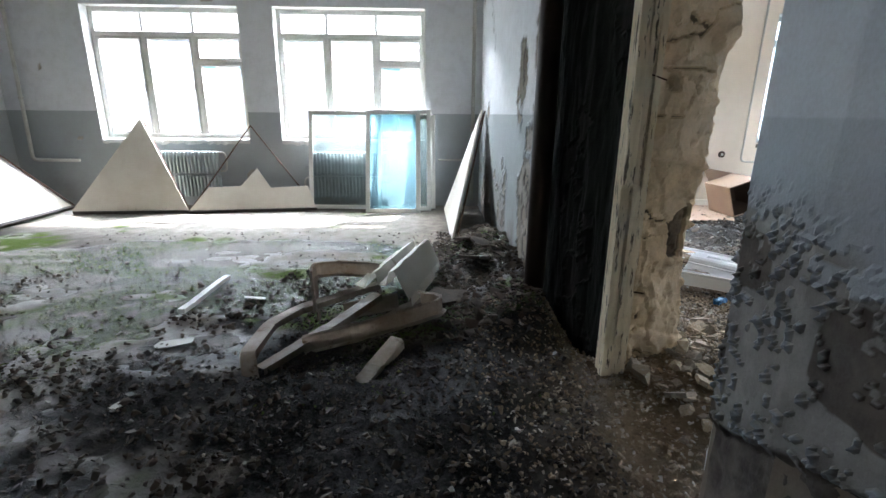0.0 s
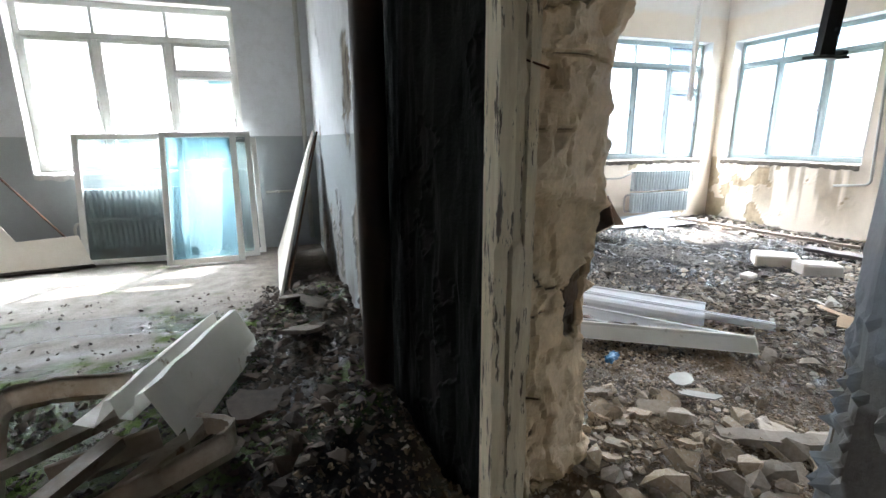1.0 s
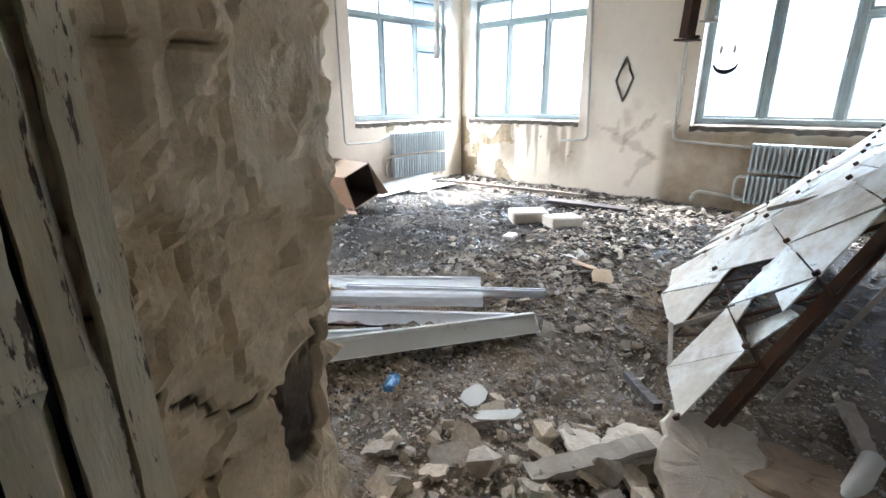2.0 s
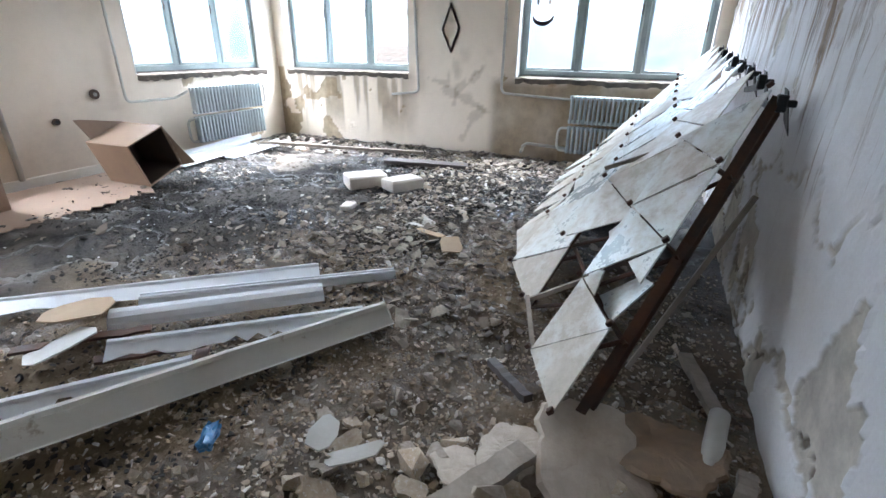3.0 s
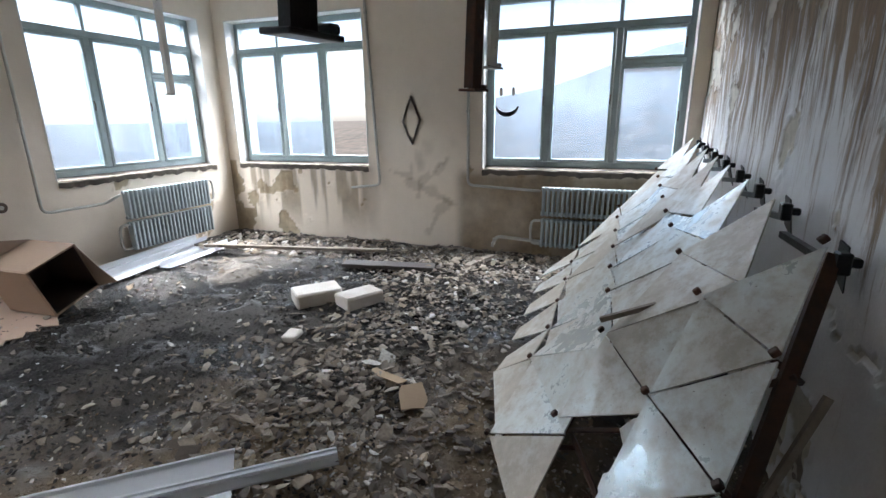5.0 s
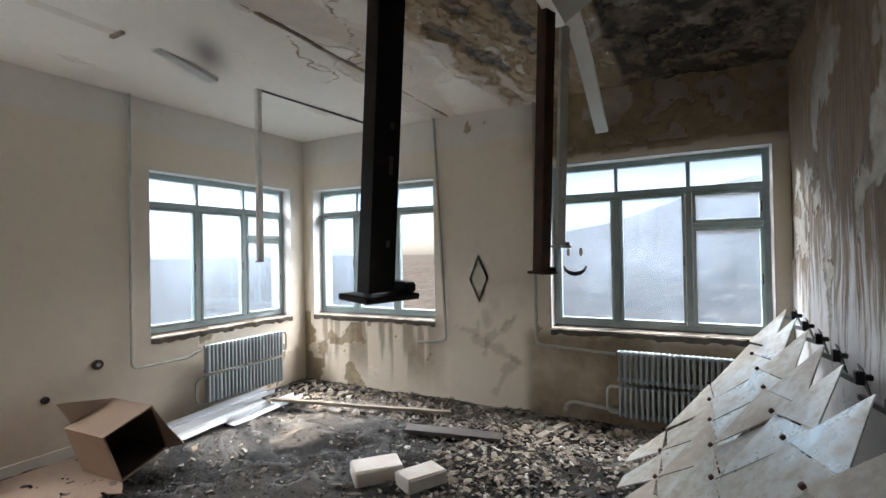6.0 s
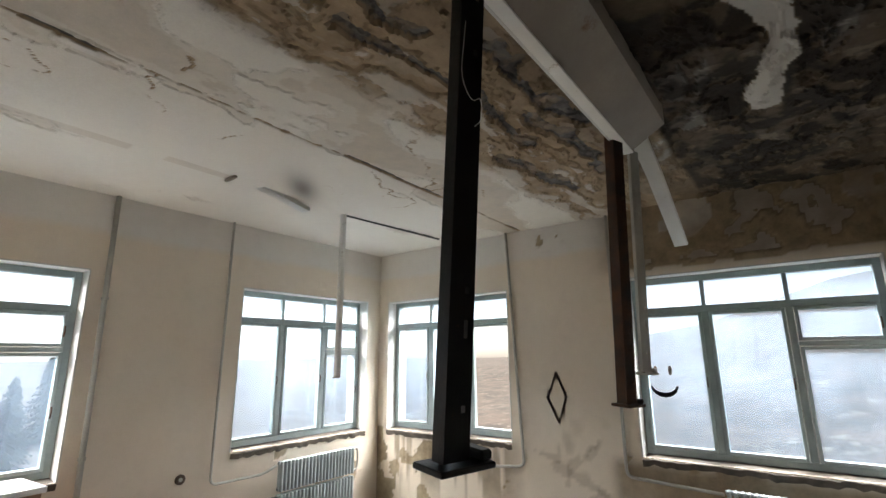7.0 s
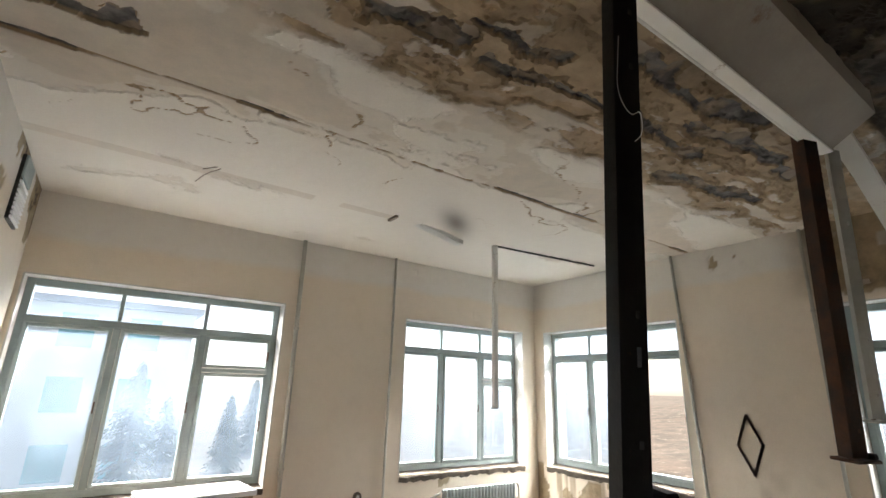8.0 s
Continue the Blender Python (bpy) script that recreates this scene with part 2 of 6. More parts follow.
def skin(name, lu, lv, res, place, shape, material, parent, holes=(), label="", back=0.03):
    """A worn surface as a fine grid. place(u, v) gives points and normals, shape(u, v) gives height, peel, stain."""
    nu, nv = max(2, int(lu / res)), max(2, int(lv / res))
    us, vs = np.linspace(0, lu, nu + 1), np.linspace(0, lv, nv + 1)
    for h in holes:   # grid lines on the openings' edges
        for k, arr in ((0, us), (1, us), (2, vs), (3, vs)):
            arr[np.argmin(abs(arr - h[k]))] = h[k]
    U, V = np.meshgrid(us, vs, indexing="ij")
    U, V = U.ravel(), V.ravel()
    P, N = place(U, V)
    H, peel, stain = shape(U, V)
    P = P + N * np.asarray(H)[:, None]
    idx = np.arange((nu + 1) * (nv + 1)).reshape(nu + 1, nv + 1)
    quads = np.stack([idx[:-1, :-1], idx[1:, :-1], idx[1:, 1:], idx[:-1, 1:]], -1).reshape(-1, 4)
    cu, cv = np.meshgrid((us[:-1] + us[1:]) / 2, (vs[:-1] + vs[1:]) / 2, indexing="ij")
    keep = np.ones(cu.size, bool)
    for a, b, c, d in holes:
        keep &= ~((cu.ravel() > a) & (cu.ravel() < b) & (cv.ravel() > c) & (cv.ravel() < d))
    quads = quads[keep]
    # turn the rim back into the wall
    e = np.concatenate([quads[:, [0, 1]], quads[:, [1, 2]], quads[:, [2, 3]], quads[:, [3, 0]]])
    key = np.sort(e, 1)
    _, first, count = np.unique(key, axis=0, return_index=True, return_counts=True)
    rim = e[first[count == 1]]
    ids = np.unique(rim)
    to = {int(v): len(P) + k for k, v in enumerate(ids)}
    P = np.vstack([P, P[ids] - N[ids] * back])
    peel, stain = np.concatenate([peel, peel[ids]]), np.concatenate([stain, stain[ids]])
    faces = quads.tolist() + [(int(b), int(a), to[int(a)], to[int(b)]) for a, b in rim]
    ob = mesh_object(name, P.tolist(), faces, material, parent, label)
    for nm, arr in (("peel", peel), ("stain", stain)):
        ob.data.attributes.new(nm, "FLOAT", "POINT").data.foreach_set("value", np.asarray(arr, np.float32))
    return ob


def flat(origin, u_way, v_way):
    o, u, v = np.array(origin, float), np.array(u_way, float), np.array(v_way, float)
    nrm = np.cross(u, v)
    return lambda a, b: (o + a[:, None] * u + b[:, None] * v, np.tile(nrm, (len(a), 1)))


def flaking(u, v, seed, bias, scale=2.2, lift=0.006, thick=0.004, deep=0.16):
    """Paint that flakes where noise plus bias passes one half: height and layer."""
    n = fbm(u * scale, v * scale, seed, 5) + bias
    p = step(0.50, 0.512, n) + step(0.50 + deep, 0.515 + deep, n)
    curl = lift * bump(n, 0.488, 0.016) * (0.3 + vnoise(u * 14, v * 14, seed + 5))
    low = -thick * step(0.50, 0.512, n) - 2.2 * thick * step(0.50 + deep, 0.52 + deep, n)
    return low + curl + 0.004 * (fbm(u * 5, v * 5, seed + 9, 4) - 0.5), p


# ---- walls, floor, ceiling ----
def wall(name, boxes, label):
    bm = bmesh.new()
    for lo, hi in boxes:
        add_box(bm, lo, hi)
    ob = part(name, bm, MASONRY)
    return tagged(ob, label, "wall", kind="structure")


T = 0.38
wn_boxes, x = [], XW - T
for key in ("a1", "a2", "w0", "w1"):
    a, b = WIN[key]
    wn_boxes += [((x, YN + 0.012, -0.4), (a, YN + T, ZC + 0.3)), ((a, YN + 0.012, -0.4), (b, YN + T, Z0)), ((a, YN + 0.012, Z1), (b, YN + T, ZC + 0.3))]
    x = b
wn_boxes.append(((x, YN + 0.012, -0.4), (XE + T, YN + T, ZC + 0.3)))
wall_north = wall("wall_north", wn_boxes, "whitewashed plaster window wall with damp stains")
we_boxes, y = [], YS - 0.36
for key in ("w3", "w2"):
    a, b = WIN_E[key]
    we_boxes += [((XE + 0.012, y, -0.4), (XE + T, a, ZC + 0.3)), ((XE + 0.012, a, -0.4), (XE + T, b, Z0)), ((XE + 0.012, a, Z1), (XE + T, b, ZC + 0.3))]
    y = b
we_boxes.append(((XE + 0.012, y, -0.4), (XE + T, YN + 0.012, ZC + 0.3)))
wall_east = wall("wall_east", we_boxes, "water-stained plaster wall with two windows")
wall_south = wall("wall_south", [((1.16, YS - 0.36, -0.4), (XE + 0.012, YS - 0.012, ZC + 0.3))], "streaked whitewashed wall with cracked plaster at its foot")
partition = wall("wall_partition", [((XA + 0.012, 3.94, -0.4), (XB - 0.012, YN + 0.012, ZC + 0.3)), ((1.16, 3.42, -0.4), (XB - 0.012, 3.94, ZC + 0.3)), ((XA + 0.012, YS - 0.012, 2.35), (XB - 0.012, 3.42, ZC + 0.3))], "thick plaster partition with a broken door opening")
wall_corridor = wall("wall_corridor", [((1.07, YBACK, -0.4), (1.34, YS - 0.36, ZC + 0.3))], "wall with blistered blue-grey paint")
wall_west = wall("wall_west", [((XW - T, YBACK, -0.4), (XW - 0.012, YN + 0.012, ZC + 0.3))], "white wall with a grey painted dado")
wall_back = wall("wall_back", [((XW - T, YBACK - 0.3, -0.4), (1.34, YBACK, ZC + 0.3))], "plain plaster wall behind")

RES = 0.03


def shape_north_b(u, v):
    x = u + XB
    under = step(1.0, 0.75, v) * step(4.75, 4.95, x)
    bias = -0.36 + 0.17 * under * (0.4 + vnoise(u * 3, v * 3, 4)) + 0.35 * bump(v, Z0 - 0.05, 0.06) * step(4.6, 4.9, x) * vnoise(u * 5, v * 2, 6)
    h, p = flaking(u, v, 11, bias)
    stain = 0.35 * step(0.5, 0.75, fbm(u * 1.2, v * 0.5, 8)) * step(0.9, 0.2, v)
    return h, p, stain


skin("plaster", XE - XB, ZC, RES, flat((XB, YN, 0), (1, 0, 0), (0, 0, 1)), shape_north_b, WHITE_B, wall_north,
     [(WIN[k][0] - XB, WIN[k][1] - XB, Z0, Z1) for k in ("w0", "w1")])


# dirty smears on the east wall: from (y, z) to (y, z), and width
SMEARS = [((4.58, 1.00), (4.92, 0.60), 0.05), ((4.95, 0.77), (4.56, 0.50), 0.06), ((4.58, 0.50), (4.76, 0.20), 0.05), ((5.30, 0.82), (4.95, 0.87), 0.04), ((4.83, 0.80), (4.60, 1.02), 0.03)]


def shape_east(u, v):
    y = YN - u
    low = step(1.05, 0.8, v) * step(5.3, 5.7, y)
    bias = -0.27 + 0.27 * low * (0.5 + 0.8 * vnoise(u * 4, v * 2, 21)) + 0.14 * step(1.0, 0.7, v) * step(4.5, 4.2, y)
    bias = bias + 0.27 * bump(v, 2.98, 0.30) * bump(y, 4.75, 0.5) + 0.30 * step(2.62, 2.75, v) * step(4.35, 4.1, y)
    h, p = flaking(u, v, 23, bias)
    drip = fbm(u * 7, v * 0.6, 25, 4)
    stain = step(0.50, 0.62, drip) * low * step(0.0, 0.5, v) * 0.75
    stain = stain + 1.0 * step(4.50, 4.36, y + 0.05 * (fbm(u * 3, v * 3, 26) - 0.5)) * step(0.95, 0.8, v) * (0.55 + 0.6 * fbm(u * 3, v * 2, 27))
    stain = stain + 0.55 * step(0.55, 0.63, fbm(u * 2.4, v * 1.7, 29)) * bump(v, 0.75, 0.35) * step(5.6, 5.4, y)
    stain = stain + 0.8 * step(2.6, 2.75, v) * step(4.6, 4.1, y) * (0.5 + fbm(u * 4, v * 4, 31))
    wob = 0.10 * (fbm(u * 9, v * 9, 32) - 0.5)
    ys, vs = y + 0.28 * (fbm(u * 4, v * 4, 34, 4) - 0.5), v + 0.28 * (fbm(u * 4, v * 4, 36, 4) - 0.5)
    for (ya, za), (yb, zb), w in SMEARS:
        t = np.clip(((ys - ya) * (yb - ya) + (vs - za) * (zb - za)) / ((yb - ya) ** 2 + (zb - za) ** 2), 0, 1)
        d = np.hypot(ys - ya - t * (yb - ya), vs - za - t * (zb - za)) + wob
        stain = stain + 0.32 * step(w, w * 0.6, d)
    return h, p, np.clip(stain, 0, 0.95)


skin("plaster", YN - YS, ZC, RES, flat((XE, YN, 0), (0, -1, 0), (0, 0, 1)), shape_east, WHITE_B, wall_east,
     [(YN - WIN_E[k][1], YN - WIN_E[k][0], Z0, Z1) for k in ("w2", "w3")])


def shape_south(u, v):
    foot = step(0.75, 0.35, v + 0.25 * (fbm(u * 2, v, 33) - 0.5))
    bias = -0.22 + 0.22 * foot + 0.10 * step(1.3, 2.0, v)
    h, p = flaking(u + 0.1 * fbm(u * 6, v * 6, 38), v * 0.7, 37, bias, 3.2, 0.008, deep=0.4)
    crack = step(0.022, 0.008, abs(fbm(u * 1.9, v * 1.9, 45, 5) - 0.5)) * step(1.05, 0.6, v)
    h = h + 0.014 * (fbm(u * 5, v * 0.8, 41, 4) - 0.5) * step(1.0, 1.8, v) + 0.03 * (fbm(u * 2.2, v * 2.2, 43) - 0.5) - 0.012 * crack
    top = step(2.2, 3.1, v + 0.5 * (fbm(u * 3, v * 0.7, 44, 5) - 0.5))
    return h, np.clip(p + 1.0 * crack, 0, 2), 0.85 * top


skin("plaster", XE - 1.17, ZC, 0.022, flat((XE, YS, 0), (-1, 0, 0), (0, 0, 1)), shape_south, STREAKED, wall_south)


def shape_part_b(u, v):
    h, p = flaking(u, v, 51, -0.2 + 0.28 * step(2.5, 3.0, v) * step(0.9, 0.55, vnoise(u * 1.1, v, 3)))
    return h, p, 0.3 * step(2.4, 3.2, v) * fbm(u * 2, v * 2, 53)


skin("plaster", YN - 3.40, ZC, 0.04, flat((XB, 3.40, 0), (0, 1, 0), (0, 0, 1)), shape_part_b, WHITE_B, partition)


def shape_part_a(u, v):
    y = YN - u
    bias = -0.24 + 0.42 * step(5.4, 3.9, y) * (0.5 + 0.5 * vnoise(u * 2, v, 55)) + 0.16 * step(0.8, 0.2, v)
    h, p = flaking(u, v, 57, bias, 3.0, 0.012)
    return h, p, 0.8 * step(0.42, 0.6, fbm(u * 3, v * 2, 59)) * step(1.1, 0.3, v) * step(7.2, 6.6, y)


skin("plaster", YN - 3.92, ZC, RES, flat((XA, YN, 0), (0, -1, 0), (0, 0, 1)), shape_part_a, WHITE_A, partition)


def shape_blister(u, v):
    y = YS - u
    zone = step(1.16, 0.9, v + 0.3 * (fbm(u * 3, v * 3, 61) - 0.5))
    bias = -0.3 + 0.20 * zone + 0.14 * bump(v, 0.62, 0.22) * bump(y, 1.62, 0.25) + 0.3 * step(0.45, 0.2, v - 0.25 * u)
    n = fbm(u * 36, v * 36, 63, 4) + bias * 0.8 + 0.15 + 0.10 * (fbm(u * 5, v * 5, 64) - 0.5)
    p = step(0.50, 0.52, n) * zone + step(0.5, 0.52, fbm(u * 2.2, v * 2.2, 65, 5) + bias - 0.02)
    curl = zone * (0.013 * bump(n, 0.478, 0.024) * (0.1 + 1.4 * vnoise(u * 34, v * 34, 67)))
    broken = step(0.42, 0.38, v - 0.42 * (u - 0.12) + 0.10 * (fbm(u * 6, v * 6, 68) - 0.5))
    p = p + 1.6 * broken
    curl = curl * (1 - broken) - 0.03 * broken * (0.5 + fbm(u * 9, v * 9, 66))
    h = curl - 0.006 * np.clip(p, 0, 1) + 0.008 * (fbm(u * 4, v * 4, 69) - 0.5)
    return h, p, 0.25 * zone * fbm(u * 5, v * 5, 71)


def shape_room_a(u, v):
    h, p = flaking(u, v, 73, -0.31 + 0.12 * step(0.6, 0.1, v))
    return h, p, 0.3 * step(0.5, 0.7, fbm(u, v, 75)) * step(0.7, 0.1, v)


skin("plaster", XA - XW, ZC, 0.04, flat((XW, YN, 0), (1, 0, 0), (0, 0, 1)), shape_room_a, WHITE_A, wall_north,
     [(WIN[k][0] - XW, WIN[k][1] - XW, Z0, Z1) for k in ("a1", "a2")])
skin("plaster", YN - YBACK, ZC, 0.06, flat((XW, YBACK, 0), (0, 1, 0), (0, 0, 1)), shape_room_a, WHITE_A, wall_west)
skin("plaster", XA - XW, ZC, 0.08, flat((XA, YBACK, 0), (-1, 0, 0), (0, 0, 1)), shape_room_a, WHITE_A, wall_back)


# the broken end of the partition: a sooty face towards the first room, bare plaster towards the opening
def along(points):
    p = np.array(points, float)
    seg = np.linalg.norm(np.diff(p, axis=0), axis=1)
    s = np.concatenate([[0], np.cumsum(seg)])

    def place(u, v):
        x, y = np.interp(u, s, p[:, 0]), np.interp(u, s, p[:, 1])
        d = 0.05
        tx = np.interp(u + d, s, p[:, 0]) - np.interp(u - d, s, p[:, 0])
        ty = np.interp(u + d, s, p[:, 1]) - np.interp(u - d, s, p[:, 1])
        q = np.hypot(tx, ty)
        return np.stack([x, y, v], 1), np.stack([ty / q, -tx / q, np.zeros_like(x)], 1)
    return place, s[-1]


place_c, len_c = along([(1.24, 2.112), (1.155, 2.10), (1.105, 2.06), (1.045, 1.75), (1.0, 1.2), (0.985, 0.4)])
skin("plaster", len_c, ZC, 0.0095, place_c, shape_blister, BLUE_A, wall_corridor)
skin("plaster", 0.4 - YBACK, ZC, 0.05, flat((0.985, 0.4, 0), (0, -1, 0), (0, 0, 1)), shape_blister, BLUE_A, wall_corridor)


def shape_soot(u, v):
    h, p = flaking(u, v, 81, -0.16, 3.2, 0.008, 0.006)
    ridge = 0.06 * (fbm(u * 6, v * 0.9, 83, 4) - 0.5) + 0.03 * (fbm(u * 16, v * 3, 85) - 0.5)
    return h + ridge, p, 0.5 * fbm(u * 3, v, 87)


def shape_jamb(u, v):
    bias = -0.17 + 0.1 * bump(v, 1.0, 0.2)
    h, p = flaking(u, v, 91, bias, 3.0, 0.004, 0.006, 0.3)
    hole = bump(u, 0.335, 0.085) * bump(v + 0.05 * vnoise(u * 12, v * 9, 93), 0.76, 0.15) + 0.10 * (fbm(u * 16, v * 16, 95) - 0.5)
    cut = step(0.42, 0.47, hole)
    layer = step(1.14, 1.12, v + 0.12 * fbm(u * 5, v * 2, 97) + 0.25 * (u - 0.2)) * step(0.24, 0.26, v + 0.3 * (u - 0.2))
    lump = fbm(u * 6, v * 6, 101, 5)
    knob = np.maximum(fbm(u * 17, v * 17, 102, 4) - 0.5, 0)
    crack = step(0.013, 0.004, abs(fbm(u * 2.3, v * 2.6, 104, 5) - 0.5)) * step(0.35, 0.5, vnoise(u * 3, v * 3, 106))
    crack = np.maximum(crack, step(0.009, 0.003, abs(v - 1.47 - 0.05 * (fbm(u * 7, v * 0, 107) - 0.5))) * step(0.40, 0.32, u))
    ledge = fbm(u * 3.2, v * 1.9, 108, 5)
    shelf = 0.013 * step(0.50, 0.515, ledge) + 0.010 * step(0.60, 0.612, ledge) - 0.014 * step(0.40, 0.388, ledge) - 0.012
    h = h - 0.035 * cut - 0.014 * layer + 0.03 * (fbm(u * 3, v * 3, 99) - 0.5) + 0.045 * (lump - 0.5) + 0.07 * knob - 0.012 * crack + shelf
    p = np.maximum(p, 1.6 * crack) + 0.35 * step(0.54, 0.60, lump)
    out = step(0.34, 0.5, u) * (0.05 * (fbm(u * 2, v * 3.2, 103, 4) - 0.55) + 0.05 * step(1.35, 1.7, v) + 0.03 * step(0.9, 0.3, v))
    return h + out, np.clip(p, 0, 1.6) + 1.9 * cut + 0.35 * layer * (1 - cut), 0.35 * step(0.5, 0.7, fbm(u * 2, v * 3, 105)) + 0.25 * step(0.5, 0.1, v)


place_s, len_s = along([(0.985, 3.96), (0.985, 3.78), (1.035, 3.58), (1.12, 2.99), (1.15, 2.95)])
skin("soot_face", len_s, ZC, 0.016, place_s, shape_soot, SOOT, partition, label="sooty black plaster")
place_j, len_j = along([(1.17, 2.965), (1.23, 2.945), (1.42, 2.985), (1.53, 3.03), (1.59, 3.10), (1.56, 3.28), (1.455, 3.5)])
skin("broken_end", len_j, ZC, 0.0105, place_j, shape_jamb, JAMB, partition, label="broken bare yellow plaster")
wall_core = part("core", box((1.22, 3.12, -0.3), (1.44, 3.42, ZC)), MASONRY, partition)


# ---- floor ----
def floor_height(x, y):
    """The lie of the rubble over the floor slab."""
    h = 0.020 * (fbm(x * 2.2, y * 2.2, 111, 5) - 0.5)
    inside = step(0.9, 1.15, x)
    rub = inside * (0.05 * fbm(x * 5, y * 5, 113, 4) + 0.030 * fbm(x * 14, y * 14, 115, 3) - 0.02)
    door = 0.09 * bump(x, 1.75, 0.7) * bump(y, 3.0, 0.7) * inside
    pit = -0.05 * bump(x, 2.9, 0.45) * bump(y, 3.1, 0.35)
    heap = 0.20 * step(0.35, 0.95, x + 0.25 * (fbm(x * 2, y * 2, 117) - 0.5)) * step(1.1, 0.95, x) * step(2.9, 3.6, y) * step(6.3, 5.2, y) * (0.6 + 0.8 * fbm(x * 6, y * 6, 119, 4))
    gravel = (0.045 * fbm(x * 7, y * 7, 120, 3) + 0.03 * fbm(x * 14, y * 14, 121, 3)) * step(4.2, 2.8, y + 0.35 * np.maximum(-x, 0)) * (1 - inside)
    return h + rub + door + pit + heap + gravel


m, n, l, b = nodes_of("littered wet floor")
co = n.new("ShaderNodeTexCoord").outputs["Object"]
sep = n.new("ShaderNodeSeparateXYZ")
l.new(co, sep.inputs[0])
mid, fine, big = noise_node(n, l, co, 7.0, 9.0, 0.7), noise_node(n, l, co, 55.0, 6.0, 0.7), noise_node(n, l, co, 1.1, 7.0, 0.65, 0.4)
at = {}
for nm in ("moss", "grit", "clay", "wet", "pale"):
    a = n.new("ShaderNodeAttribute")
    a.attribute_name = nm
    at[nm] = a.outputs["Fac"]
col = blend(n, l, remap(n, l, mid, 0.35, 0.65), (0.17, 0.145, 0.12), (0.31, 0.275, 0.235))
col = blend(n, l, remap(n, l, fine, 0.45, 0.7, 0.0, 0.6), col, (0.06, 0.052, 0.045))
col = blend(n, l, at["pale"], col, blend(n, l, remap(n, l, mid, 0.3, 0.7), (0.27, 0.25, 0.225), (0.46, 0.44, 0.41)))
col = blend(n, l, at["clay"], col, blend(n, l, remap(n, l, mid, 0.3, 0.7), (0.17, 0.12, 0.075), (0.32, 0.25, 0.17)))
col = blend(n, l, at["grit"], col, blend(n, l, remap(n, l, fine, 0.45, 0.68), (0.014, 0.013, 0.012), (0.062, 0.056, 0.05)))
col = blend(n, l, at["moss"], col, blend(n, l, remap(n, l, fine, 0.35, 0.7), (0.05, 0.085, 0.012), (0.12, 0.165, 0.035)))
dark = n.new("ShaderNodeHueSaturation")
l.new(remap(n, l, at["wet"], 0, 1, 1.0, 0.5), dark.inputs["Value"])
l.new(col, dark.inputs["Color"])
l.new(dark.outputs[0], b.inputs["Base Color"])
l.new(remap(n, l, at["wet"], 0.0, 1.0, 0.92, 0.16), b.inputs["Roughness"])
l.new(remap(n, l, at["wet"], 0.0, 1.0, 0.12, 0.6), b.inputs["Specular IOR Level"])
relief(n, l, b, calc(n, l, "MULTIPLY", calc(n, l, "ADD", mid, calc(n, l, "MULTIPLY", fine, 0.6)), remap(n, l, at["wet"], 0.0, 1.0, 1.0, 0.45)), 1.0, 0.035)
FLOOR = m


